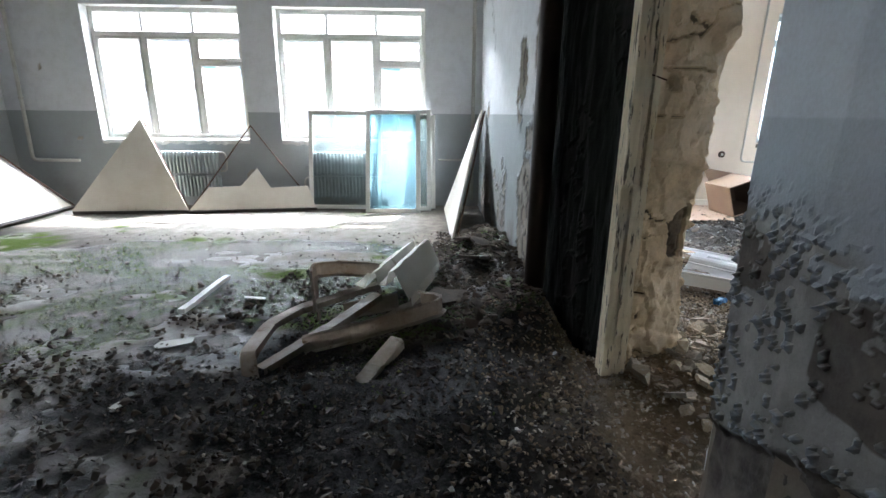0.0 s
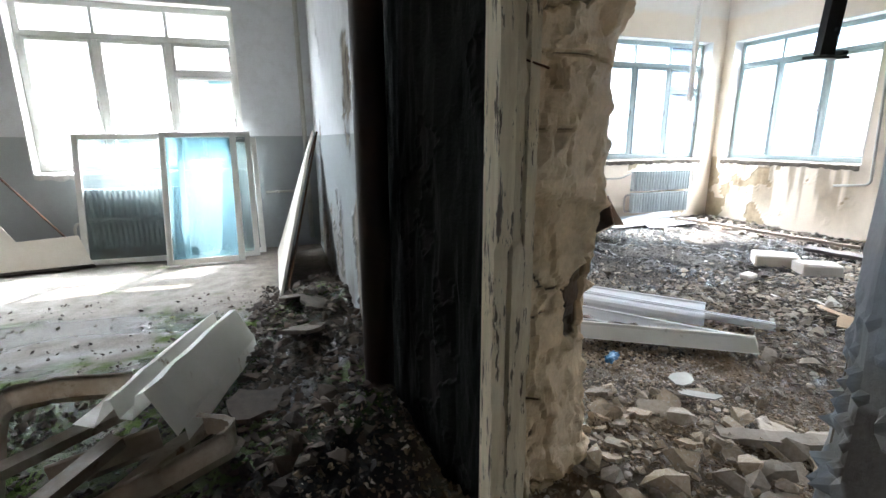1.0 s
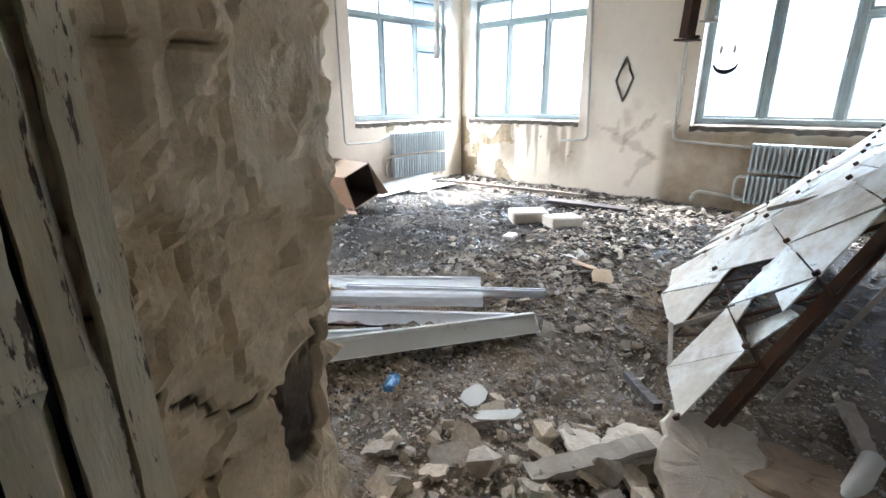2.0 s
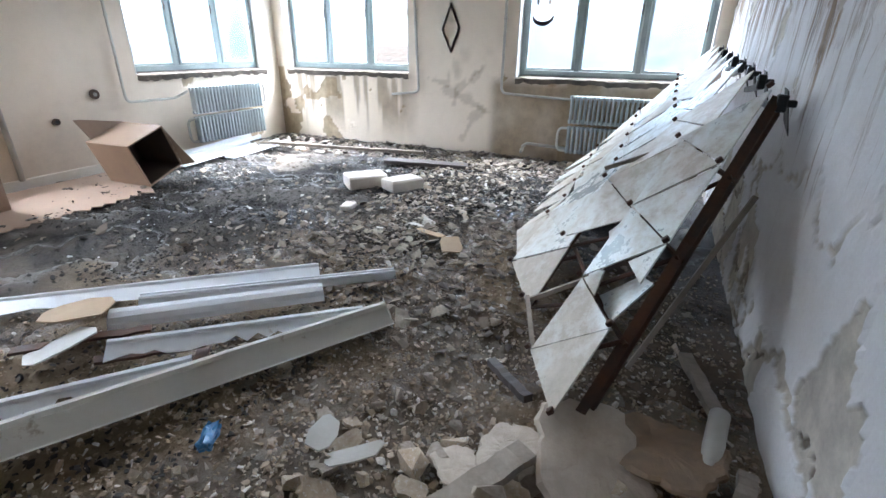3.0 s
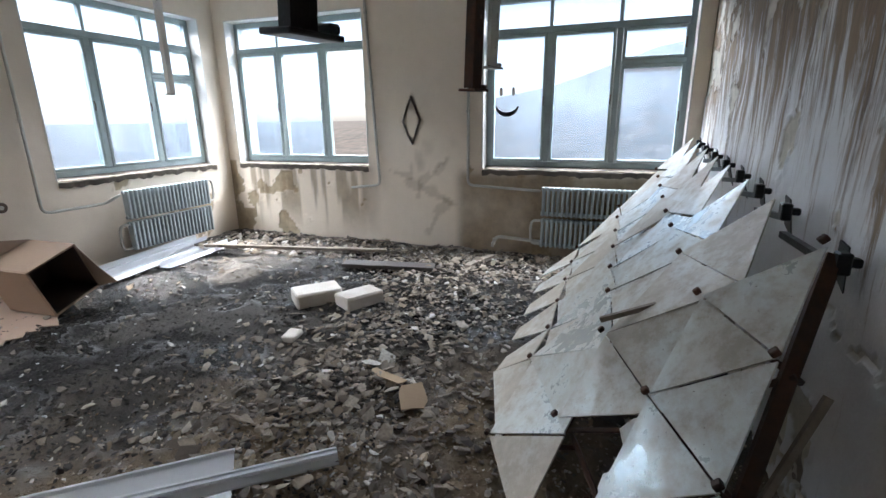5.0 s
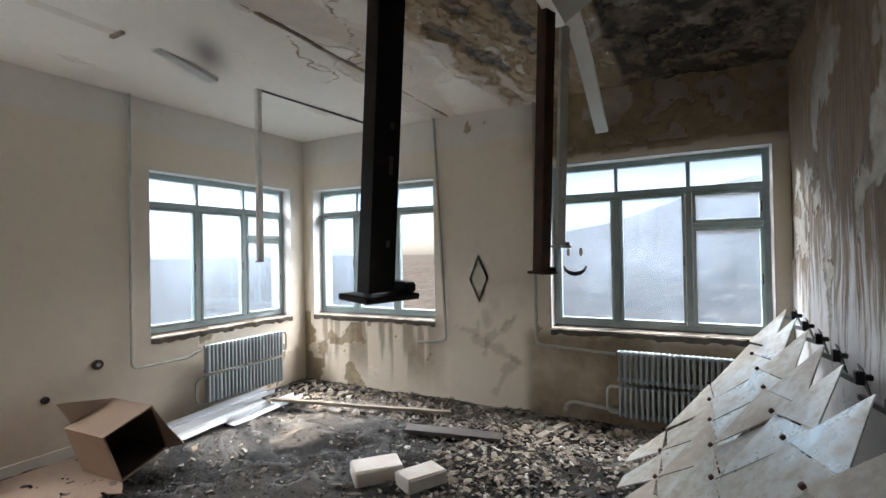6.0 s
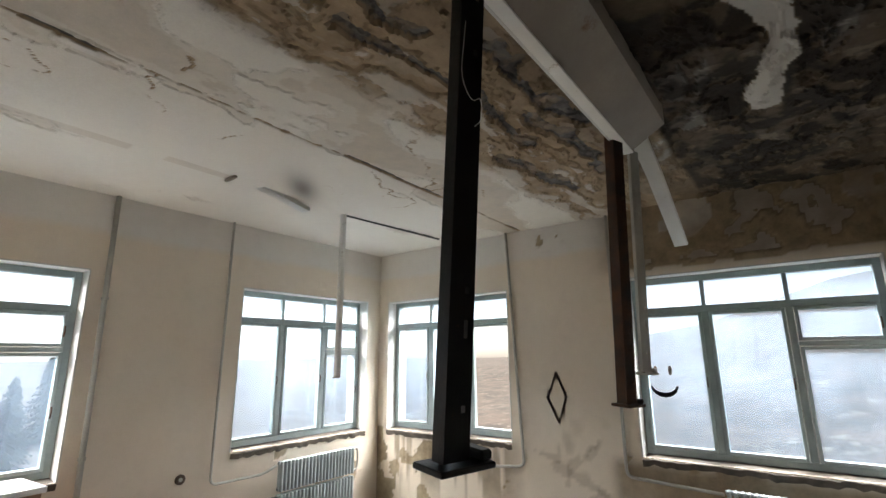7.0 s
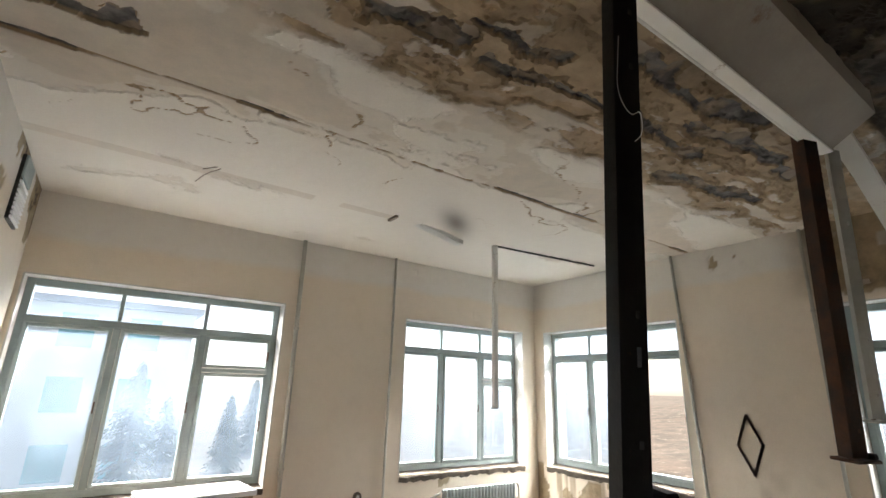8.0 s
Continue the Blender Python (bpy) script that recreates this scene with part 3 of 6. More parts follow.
def floor_sheet():
    res = 0.03
    xs, ys = np.arange(XW - 0.1, XE + 0.1, res), np.arange(YBACK - 0.1, YN + 0.1, res)
    X, Y = np.meshgrid(xs, ys, indexing="ij")
    idx = np.arange(X.size).reshape(X.shape)
    X, Y = X.ravel(), Y.ravel()
    Z = floor_height(X, Y)
    quads = np.stack([idx[:-1, :-1], idx[1:, :-1], idx[1:, 1:], idx[:-1, 1:]], -1).reshape(-1, 4)
    ob = mesh_object("floor", np.stack([X, Y, Z], 1).tolist(), quads.tolist(), FLOOR, smooth=True)
    tagged(ob, "concrete floor covered with dirt, rubble dust, wet patches and moss", "floor", kind="structure")
    room_a = step(1.1, 0.9, X)
    moss = room_a * step(0.50, 0.62, fbm(X * 1.6, Y * 1.6, 131, 5) + 0.22 * bump(Y, 4.5, 0.9) - 0.10 * step(5.2, 6.0, Y) - 0.04 - 0.16 * step(3.5, 2.7, Y) + 0.14 * bump(X, -0.55, 0.6) * bump(Y, 4.15, 0.5))
    wet = room_a * step(0.44, 0.56, fbm(X * 1.2, Y * 2.2, 133, 5) + 0.16 * bump(Y, 4.6, 1.3) - 0.3 * step(5.2, 6.0, Y)) * 0.9
    wet = wet + (1 - room_a) * 0.9 * step(0.46, 0.58, fbm(X * 2.2, Y * 1.7, 135, 6) + 0.17 * bump(X, 5.2, 1.2) * bump(Y, 6.2, 1.2))
    grit = (1 - room_a) * step(0.22, 0.36, fbm(X * 1.3, Y * 1.3, 137, 5) + 0.34 * bump(X, 4.2, 1.4) * bump(Y, 5.2, 1.2) - 0.1)
    grit = np.clip(grit + room_a * step(4.6, 3.4, Y + 0.5 * X * (X < 0)) * step(0.36, 0.52, fbm(X * 2, Y * 2, 139, 5) + 0.12 * step(3.6, 2.6, Y)), 0, 1)
    clay = (1 - room_a) * step(3.9, 2.6, np.hypot(X - 1.4, Y - 2.6) + 1.2 * (fbm(X * 2, Y * 2, 141) - 0.5))
    clay = np.clip(clay + 0.7 * room_a * step(0.5, 1.0, X) * step(3.4, 2.9, Y), 0, 1)
    # paler concrete towards the windows; part of the wet floor's sheen is in this colour
    pale = room_a * step(3.2, 4.6, Y + 0.25 * X * (X < 0) * -1 + 0.8 * (fbm(X * 1.5, Y * 1.5, 143, 5) - 0.5)) * 0.42 * step(0.45, -0.15, X)
    pale = pale + (1 - room_a) * 0.34 * step(0.52, 0.60, fbm(X * 1.7, Y * 1.7, 145, 5) + 0.08 * bump(X, 4.4, 1.2) * bump(Y, 5.4, 1.0) - 0.02) * step(3.4, 4.2, Y)
    # wet patches, also coloured paler to carry the windows' reflected light
    wet_sheen = room_a * step(0.50, 0.56, fbm(X * 1.9 + 3, Y * 3.0, 147, 6) + 0.13 * step(-0.3, -1.1, X)) * step(4.6, 4.0, Y) * step(-0.45, -0.9, X)
    pale = np.clip(pale + 0.75 * wet_sheen, 0, 1)
    wet = np.clip(wet + 0.75 * wet_sheen * step(0.42, 0.55, fbm(X * 3, Y * 4, 149, 5)), 0, 1)
    grit = grit * (1 - 0.85 * wet_sheen)
    # darker, less wet floor around the metal heap
    dark_floor = room_a * step(-1.0, -0.4, X + 1.6 * (fbm(X * 0.9, Y * 0.9, 146, 5) - 0.5)) * step(4.2, 3.6, Y + 0.8 * (fbm(X * 1.3, Y * 1.3, 144, 4) - 0.5))
    pale, wet = pale * (1 - 0.9 * dark_floor), wet * (1 - 0.6 * dark_floor)
    grit = np.clip(grit + 0.8 * dark_floor * step(0.35, 0.5, fbm(X * 4, Y * 4, 148, 5)), 0, 1)
    moss = moss * step(0.30, 0.50, fbm(X * 9, Y * 12, 150, 4))
    seam = room_a * bump(Y - 0.08 * (fbm(X * 2, Y * 0, 152, 5) - 0.5), 4.95, 0.05) * step(0.38, 0.50, fbm(X * 4, Y * 5, 158, 5)) * step(0.5, 0.2, X)
    pale, moss = np.clip(pale + seam, 0, 1), moss * (1 - seam)
    grit = grit * (1 - 0.75 * (1 - room_a) * np.clip(pale, 0, 1))
    for nm, arr in (("pale", pale), ("moss", moss), ("grit", grit * (1 - 0.85 * clay)), ("clay", clay), ("wet", np.clip(wet, 0, 1))):
        ob.data.attributes.new(nm, "FLOAT", "POINT").data.foreach_set("value", np.asarray(arr, np.float32))
    return ob


floor = floor_sheet()


# ---- ceiling ----
# bare concrete under the fallen plaster of the ceiling: from (x, y) to (x, y), and half width
FALLEN = [((2.72, 4.28), (3.15, 4.20), 0.06), ((3.12, 4.07), (3.62, 4.05), 0.045), ((3.32, 4.26), (4.15, 4.22), 0.05), ((3.75, 3.86), (4.95, 3.72), 0.055), ((5.15, 4.50), (6.05, 4.28), 0.07),
          ((4.25, 4.12), (5.1, 4.22), 0.06), ((1.55, 5.02), (1.92, 4.96), 0.07), ((4.7, 3.92), (5.8, 3.98), 0.07), ((1.7, 3.9), (2.6, 3.85), 0.06)]


def shape_ceiling(u, v):
    x, y = u + XB, YN - v
    wx = x + 0.30 * (fbm(x * 1.6, y * 1.6, 171, 5) - 0.5)
    wy = y + 0.34 * (fbm(x * 1.3, y * 1.8, 173, 5) - 0.5)
    fine = fbm(wx * 7, wy * 13, 174, 5)
    heavy = step(4.70, 4.55, wy)
    worst = step(4.25, 3.75, wy)
    # thin washed-off patches of whitewash
    n = fbm(wx * 1.3, wy * 2.8, 153, 6) - 0.09 + 0.17 * bump(wy, 5.33, 0.30) - 0.13 * step(5.75, 6.1, y) + 0.16 * step(2.9, 2.2, x) * bump(y, 5.1, 0.5) + 0.30 * heavy
    tan = step(0.5, 0.505, n) * (0.27 + 0.10 * step(0.57, 0.575, n))
    flake = fbm(wx * 3.6, wy * 8.5, 154, 6)
    layers = heavy * (0.30 * step(0.42, 0.43, flake) + 0.22 * step(0.53, 0.54, flake) - 0.25 * step(0.64, 0.65, flake) * (1 - worst)) + 0.28 * worst
    p = np.clip(tan + layers, 0, 0.95)
    bare = np.zeros_like(x)
    for (xa, ya), (xb, yb), w in FALLEN:
        t = np.clip(((wx - xa) * (xb - xa) + (wy + 0.02 - ya) * (yb - ya)) / ((xb - xa) ** 2 + (yb - ya) ** 2), 0, 1)
        d = np.hypot(wx - xa - t * (xb - xa), wy + 0.02 - ya - t * (yb - ya)) + 0.16 * (fine - 0.5)
        bare = np.maximum(bare, 1 - d / w)
    gone = step(0.0, 0.05, bare)
    p = np.maximum(p, (1.45 + 0.5 * step(0.40, 0.6, fine)) * gone)
    h = -0.004 * step(0.5, 0.505, n) + 0.006 * bump(n, 0.494, 0.008)
    h = h + heavy * (-0.007 * step(0.42, 0.43, flake) - 0.010 * step(0.53, 0.54, flake) + 0.010 * bump(flake, 0.525, 0.010) + 0.008 * bump(flake, 0.415, 0.008) + 0.05 * (fbm(wx * 2.4, wy * 5.5, 157, 5) - 0.5))
    h = h - 0.024 * gone + 0.020 * bump(bare, -0.12, 0.10) * (0.4 + fine)
    # the joint between the floor slabs and the cracks that leave it
    d = abs(y - 5.31 - 0.05 * (fbm(x * 2.5, y * 0, 159, 5) - 0.5))
    wide = step(0.52, 0.62, fbm(x * 1.9, y * 0 + 3, 161, 4))
    gap = step(0.007 + 0.016 * wide, 0.002 + 0.014 * wide, d) * (0.45 + 0.55 * wide)
    crack = step(0.0075, 0.003, abs(fbm(x * 2.1, y * 2.1, 176, 4) - 0.5)) * step(0.56, 0.62, vnoise(x * 2.3, y * 2.3, 177)) * bump(y, 5.3, 0.55)
    h = h - 0.022 * gap - 0.008 * crack
    p = np.maximum(p, np.maximum(1.9 * gap, 1.5 * crack))
    soot = step(3.41, 3.36, y)
    wash = step(0.45, 0.55, step(4.05, 4.25, x) * step(5.50, 5.35, x) * bump(wy, 2.79, 0.11) + 0.8 * (fbm(x * 8, y * 8, 163, 5) - 0.5))
    stain = 0.30 * soot * wash + soot * (1 - wash) * (0.80 + 0.18 * step(0.40, 0.55, fbm(x * 5, y * 5, 165, 5)) - 0.16 * step(0.63, 0.68, fbm(x * 11, y * 11, 166, 4)))
    stain = stain + (1 - soot) * (0.40 * step(4.15, 3.5, wy) * step(0.38, 0.58, fbm(x * 3, y * 5, 167, 5)) + 0.12 * heavy)
    # a slanted dark patch near the lamp base
    dark_patch = 0.75 * bump(x - 0.75 * (y - 6.2), 4.60, 0.16) * bump(y, 6.12, 0.26)
    p = np.maximum(p, 0.30 * step(0.062, 0.055, abs(y - 6.36)) * (1 - step(3.28, 3.30, x) * step(3.52, 3.50, x)) * step(4.05, 4.0, x))
    p = np.where(soot * wash > 0.5, 0.0, p)
    h = h + soot * 0.03 * (fbm(x * 6, y * 6, 168, 5) - 0.5)
    return h + 0.02, p, np.clip(stain + dark_patch, 0, 0.97)


ceiling = part("ceiling", box((XW - 0.3, YBACK - 0.3, ZC + 0.03), (XE + 0.3, YN + 0.3, ZC + 0.28)), MASONRY)
tagged(ceiling, "stained ceiling with flaking whitewash, bare concrete and soot", "ceiling", kind="structure")
skin("plaster", XE - XB, YN - YS, 0.0125, flat((XB, YN, ZC), (1, 0, 0), (0, -1, 0)), shape_ceiling, CEILING, ceiling)
skin("plaster", XA - XW, YN - YBACK, 0.1, flat((XW, YN, ZC), (1, 0, 0), (0, -1, 0)), shape_room_a, WHITE_B, ceiling)

# ---- more materials ----
FRAME_B = plain("blue grey window paint", (0.40, 0.49, 0.50), (0.30, 0.37, 0.37), 0.55, 5, 45, 0.2, wear=(0.33, 0.30, 0.25), wear_at=(0.64, 0.70))
FRAME_A = plain("white window paint", (0.70, 0.70, 0.68), (0.55, 0.54, 0.50), 0.55, 5, 45, 0.2, wear=(0.33, 0.28, 0.22), wear_at=(0.66, 0.72))
SILL = plain("crumbled sill mortar", (0.17, 0.14, 0.11), (0.07, 0.06, 0.05), 0.95, 9, 50, 0.6)
RUST = plain("rusty steel", (0.13, 0.055, 0.025), (0.05, 0.028, 0.018), 0.7, 9, 70, 0.4, metal=0.3)
BLACK_STEEL = plain("black oiled steel", (0.022, 0.021, 0.021), (0.010, 0.010, 0.010), 0.38, 7, 70, 0.2, metal=0.4, wear=(0.10, 0.055, 0.03), wear_at=(0.66, 0.78))
PIPE_BROWN = plain("brown painted pipe", (0.050, 0.027, 0.019), (0.022, 0.013, 0.010), 0.5, 4, 50, 0.25)
PIPE_GREY = plain("grey painted pipe", (0.52, 0.52, 0.48), (0.40, 0.38, 0.33), 0.5, 5, 50, 0.15, wear=(0.25, 0.16, 0.09), wear_at=(0.68, 0.74))
RAD = plain("pale blue radiator paint", (0.42, 0.49, 0.50), (0.33, 0.37, 0.37), 0.5, 4, 40, 0.15, wear=(0.26, 0.19, 0.13), wear_at=(0.68, 0.76))
SHEET = plain("white enamelled sheet metal", (0.90, 0.92, 0.95), (0.85, 0.87, 0.89), 0.38, 3, 60, 0.1, wear=(0.42, 0.33, 0.22), wear_at=(0.64, 0.74))
SHEET_CREAM = plain("yellowed enamelled sheet metal", (0.92, 0.91, 0.87), (0.86, 0.84, 0.78), 0.45, 4, 70, 0.15, wear=(0.30, 0.20, 0.10), wear_at=(0.62, 0.72))
RUSTED_SHEET = plain("rust spotted white sheet metal", (0.60, 0.55, 0.48), (0.33, 0.26, 0.19), 0.55, 6, 50, 0.3, wear=(0.16, 0.085, 0.04), wear_at=(0.57, 0.68))
WOOD_TRIM = plain("flaked cream paint on wood", (0.82, 0.73, 0.55), (0.64, 0.53, 0.36), 0.7, 8, 50, 0.4, wear=(0.13, 0.10, 0.075), wear_at=(0.57, 0.59), stretch=(4.0, 4.0, 0.55))
WOOD = plain("grey weathered wood", (0.36, 0.31, 0.25), (0.20, 0.165, 0.13), 0.85, 8, 60, 0.4)
DARK_WOOD = plain("dark damp board", (0.085, 0.072, 0.062), (0.04, 0.034, 0.03), 0.7, 6, 50, 0.4)
BROWN_BOARD = plain("brown veneer board", (0.33, 0.23, 0.155), (0.25, 0.165, 0.11), 0.5, 3, 60, 0.1)
CHIPBOARD = plain("dark brown board", (0.10, 0.065, 0.045), (0.06, 0.04, 0.03), 0.8, 6, 70, 0.3)
PLASTER_CHUNK = plain("broken plaster", (0.58, 0.49, 0.37), (0.41, 0.32, 0.22), 0.95, 7, 60, 0.5, wear=(0.62, 0.59, 0.54), wear_at=(0.58, 0.62))
GREY_CHUNK = plain("grey mortar", (0.44, 0.38, 0.31), (0.28, 0.23, 0.175), 0.95, 7, 60, 0.6)
BLOCK = plain("white silicate block", (0.74, 0.70, 0.64), (0.58, 0.52, 0.45), 0.9, 5, 60, 0.4)
CARDBOARD = plain("torn cardboard", (0.42, 0.31, 0.20), (0.33, 0.235, 0.145), 0.9, 4, 60, 0.2)
BLUE_PLASTIC = plain("blue plastic", (0.04, 0.24, 0.50), (0.03, 0.17, 0.38), 0.35, 5, 40, 0.1)
GRAPHITE = plain("charcoal mark", (0.46, 0.40, 0.35), (0.40, 0.345, 0.30), 0.9, 20, 80, 0.1)
BLACK_PLASTIC = plain("black plastic", (0.03, 0.03, 0.03), (0.02, 0.02, 0.02), 0.4, 9, 50, 0.1)
MOULD = plain("grey dado board", (0.33, 0.36, 0.37), (0.27, 0.29, 0.30), 0.6, 3, 40, 0.15)


def glass_material(name, tint, haze, haze_col, front=0.0):
    """A thin dusty pane: it lets light through, mirrors a little, and its dust scatters."""
    m, n, l, b = nodes_of(name)
    n.remove(b)
    out = n["Material Output"]
    co = n.new("ShaderNodeTexCoord").outputs["Object"]
    dust = noise_node(n, l, co, 1.6, 7.0, 0.65)
    fine = noise_node(n, l, co, 40.0, 4.0)
    clear, gloss, white, glow = n.new("ShaderNodeBsdfTransparent"), n.new("ShaderNodeBsdfGlossy"), n.new("ShaderNodeBsdfTranslucent"), n.new("ShaderNodeMixShader")
    clear.inputs[0].default_value = (*tint, 1)
    gloss.inputs["Roughness"].default_value = 0.03
    white.inputs[0].default_value = (*haze_col, 1)
    fres = n.new("ShaderNodeFresnel")
    fres.inputs[0].default_value = 1.45
    l.new(fres.outputs[0], glow.inputs[0])
    l.new(clear.outputs[0], glow.inputs[1])
    l.new(gloss.outputs[0], glow.inputs[2])
    mix = n.new("ShaderNodeMixShader")
    amount = calc(n, l, "ADD", remap(n, l, dust, 0.3, 0.7, haze * 0.5, haze * 1.5), remap(n, l, fine, 0.4, 0.7, 0.0, haze * 0.15))
    l.new(amount, mix.inputs[0])
    l.new(glow.outputs[0], mix.inputs[1])
    dusty, both = n.new("ShaderNodeBsdfDiffuse"), n.new("ShaderNodeMixShader")
    dusty.inputs[0].default_value = (*haze_col, 1)
    both.inputs[0].default_value = front
    l.new(white.outputs[0], both.inputs[1])
    l.new(dusty.outputs[0], both.inputs[2])
    l.new(both.outputs[0], mix.inputs[2])
    l.new(mix.outputs[0], out.inputs[0])
    return m


GLASS = glass_material("dusty window glass", (0.82, 0.90, 0.97), 0.042, (0.60, 0.76, 0.95))
GLASS_CLEAN = glass_material("window glass", (0.95, 0.97, 0.97), 0.05, (0.8, 0.84, 0.86))
GLASS_SASH = glass_material("bluish dusty glass of a leaning sash", (0.66, 0.84, 0.90), 0.24, (0.45, 0.68, 0.76))
GLASS_SASH_GREY = glass_material("grey dusty glass of a leaning sash", (0.80, 0.86, 0.86), 0.22, (0.42, 0.47, 0.47), 0.7)


# ---- windows ----
def rect_frame(bm, x0, x1, z0, z1, w, y0, y1, bevel=0.004):
    add_box(bm, (x0, y0, z0), (x0 + w, y1, z1), bevel)
    add_box(bm, (x1 - w, y0, z0), (x1, y1, z1), bevel)
    add_box(bm, (x0 + w - 0.001, y0, z0), (x1 - w + 0.001, y1, z0 + w), bevel)
    add_box(bm, (x0 + w - 0.001, y0, z1 - w), (x1 - w + 0.001, y1, z1), bevel)
    return bm


def window(name, m, width, paint, glass, small=2, bare=(), depth=0.15, sill=SILL, plaster=WHITE_B, label=""):
    """Three casements under a row of three fixed lights; one column has a small vent casement."""
    w = new(name)
    w.matrix_world = m
    tagged(w, label, "window", kind="structure")
    z0, z1, zt, zf = Z0 + 0.015, Z1 - 0.01, 2.27, 1.93
    e = 0.055
    bm = rect_frame(bmesh.new(), 0.008, width - 0.008, z0, z1, e, depth, depth + 0.07)
    add_box(bm, (e, depth - 0.01, zt - 0.030), (width - e, depth + 0.07, zt + 0.030), 0.005)
    cols = [e, (width) / 3, 2 * width / 3, width - e]
    for x in cols[1:3]:
        add_box(bm, (x - 0.027, depth - 0.006, z0 + e), (x + 0.027, depth + 0.07, zt - 0.03), 0.005)
        add_box(bm, (x - 0.018, depth + 0.004, zt + 0.03), (x + 0.018, depth + 0.06, z1 - e), 0.004)
    part("window_frame", bm, paint, w)
    # plastered reveals
    bm = bmesh.new()
    add_box(bm, (-0.006, -0.003, Z0), (0.006, depth, Z1))
    add_box(bm, (width - 0.006, -0.003, Z0), (width + 0.006, depth, Z1))
    add_box(bm, (0, -0.003, Z1 - 0.006), (width, depth, Z1 + 0.006))
    part("reveal", bm, FRAME_A, w, "whitewashed reveal")
    rng = random.Random(name)
    nx = 40
    v, f = [], []
    for k in range(nx + 1):
        x = width * k / nx
        j = rng.uniform(0, 0.03)
        v += [(x, -0.004 - 0.25 * j, Z0 - 0.05 - j), (x, -0.012 - 0.3 * j, Z0 - 0.005 - j * 0.5), (x, 0.05, Z0 + 0.004 - j * 0.3), (x, depth + 0.02, Z0 + 0.016)]
    for k in range(nx):
        for q in range(3):
            f.append((4 * k + q, 4 * k + 4 + q, 4 * k + 5 + q, 4 * k + 1 + q))
    mesh_object("window_sill", v, f, sill, w, "crumbled sill")
    for c in range(3):
        x0, x1 = cols[c] + (0.027 if c else 0.0), cols[c + 1] - (0.027 if c < 2 else 0.0)
        lights = [(z0 + e, zt - 0.030)]
        if c == small:
            lights = [(z0 + e, zf - 0.02), (zf + 0.02, zt - 0.030)]
            part("vent_rail", box((x0, depth - 0.004, zf - 0.02), (x1, depth + 0.06, zf + 0.02), 0.004), paint, w)
        for k, (a, b) in enumerate(lights):
            s = part("sash", rect_frame(bmesh.new(), x0 + 0.003, x1 - 0.003, a + 0.003, b - 0.003, 0.029, depth - 0.012, depth + 0.045), paint, w)
            hb = tube([(x1 - 0.02, depth - 0.016, (a + b) / 2 - 0.06), (x1 - 0.02, depth - 0.03, (a + b) / 2 - 0.02), (x1 - 0.02, depth - 0.016, (a + b) / 2 + 0.03)], 0.006, 6)
            part("latch", hb, RUST, s)
            if (c, k) not in bare:
                p = part("pane", box((x0 + 0.028, depth + 0.014, a + 0.028), (x1 - 0.028, depth + 0.018, b - 0.028)), glass, w)
                p.visible_shadow = False
        p = part("pane", box((cols[c] + (0.018 if c else 0), depth + 0.03, zt + 0.029), (cols[c + 1] - (0.018 if c < 2 else 0), depth + 0.034, z1 - e)), glass, w)
        p.visible_shadow = False
    return w


window("window_1", pose(WIN["w0"][0], YN, 0), WIN["w0"][1] - WIN["w0"][0], FRAME_B, GLASS, label="dusty three-light window with blue-grey peeling wooden frame")
window("window_2", pose(WIN["w1"][0], YN, 0), WIN["w1"][1] - WIN["w1"][0], FRAME_B, GLASS, label="dusty corner window with blue-grey wooden frame and crumbled sill")
window("window_3", pose(XE, WIN_E["w2"][1], 0, 0, 0, -90), WIN_E["w2"][1] - WIN_E["w2"][0], FRAME_B, GLASS, small=-1, bare=((2, 0),), label="corner window with one casement without glass")
window("window_4", pose(XE, WIN_E["w3"][1], 0, 0, 0, -90), WIN_E["w3"][1] - WIN_E["w3"][0], FRAME_B, GLASS, label="dusty window with blue-grey wooden frame over a radiator")
window("window_5", pose(WIN["a1"][0], YN, 0), WIN["a1"][1] - WIN["a1"][0], FRAME_A, GLASS_CLEAN, sill=FRAME_A, label="white painted three-light window with dirty glass")
window("window_6", pose(WIN["a2"][0], YN, 0), WIN["a2"][1] - WIN["a2"][0], FRAME_A, GLASS_CLEAN, sill=FRAME_A, label="white painted three-light window above the leaning sashes")


# ---- outside ----
GRASS = plain("dry hillside grass", (0.15, 0.118, 0.098), (0.055, 0.05, 0.04), 0.95, 0.45, 3.0, 0.6, wear=(0.20, 0.18, 0.15), wear_at=(0.56, 0.66))
PLASTERED = plain("pale facade plaster", (0.70, 0.68, 0.62), (0.62, 0.60, 0.55), 0.9, 0.6, 20, 0.2)
TEAL = plain("teal window paint", (0.10, 0.36, 0.36), (0.08, 0.30, 0.30), 0.4, 2, 20, 0.1)
ROOFING = plain("grey sheet roofing", (0.36, 0.36, 0.37), (0.28, 0.28, 0.29), 0.7, 1, 20, 0.2)
NEEDLES = plain("fir needles", (0.055, 0.085, 0.045), (0.03, 0.05, 0.03), 0.8, 2, 30, 0.2)
BARK = plain("bark", (0.14, 0.10, 0.07), (0.08, 0.06, 0.045), 0.9, 6, 40, 0.5)


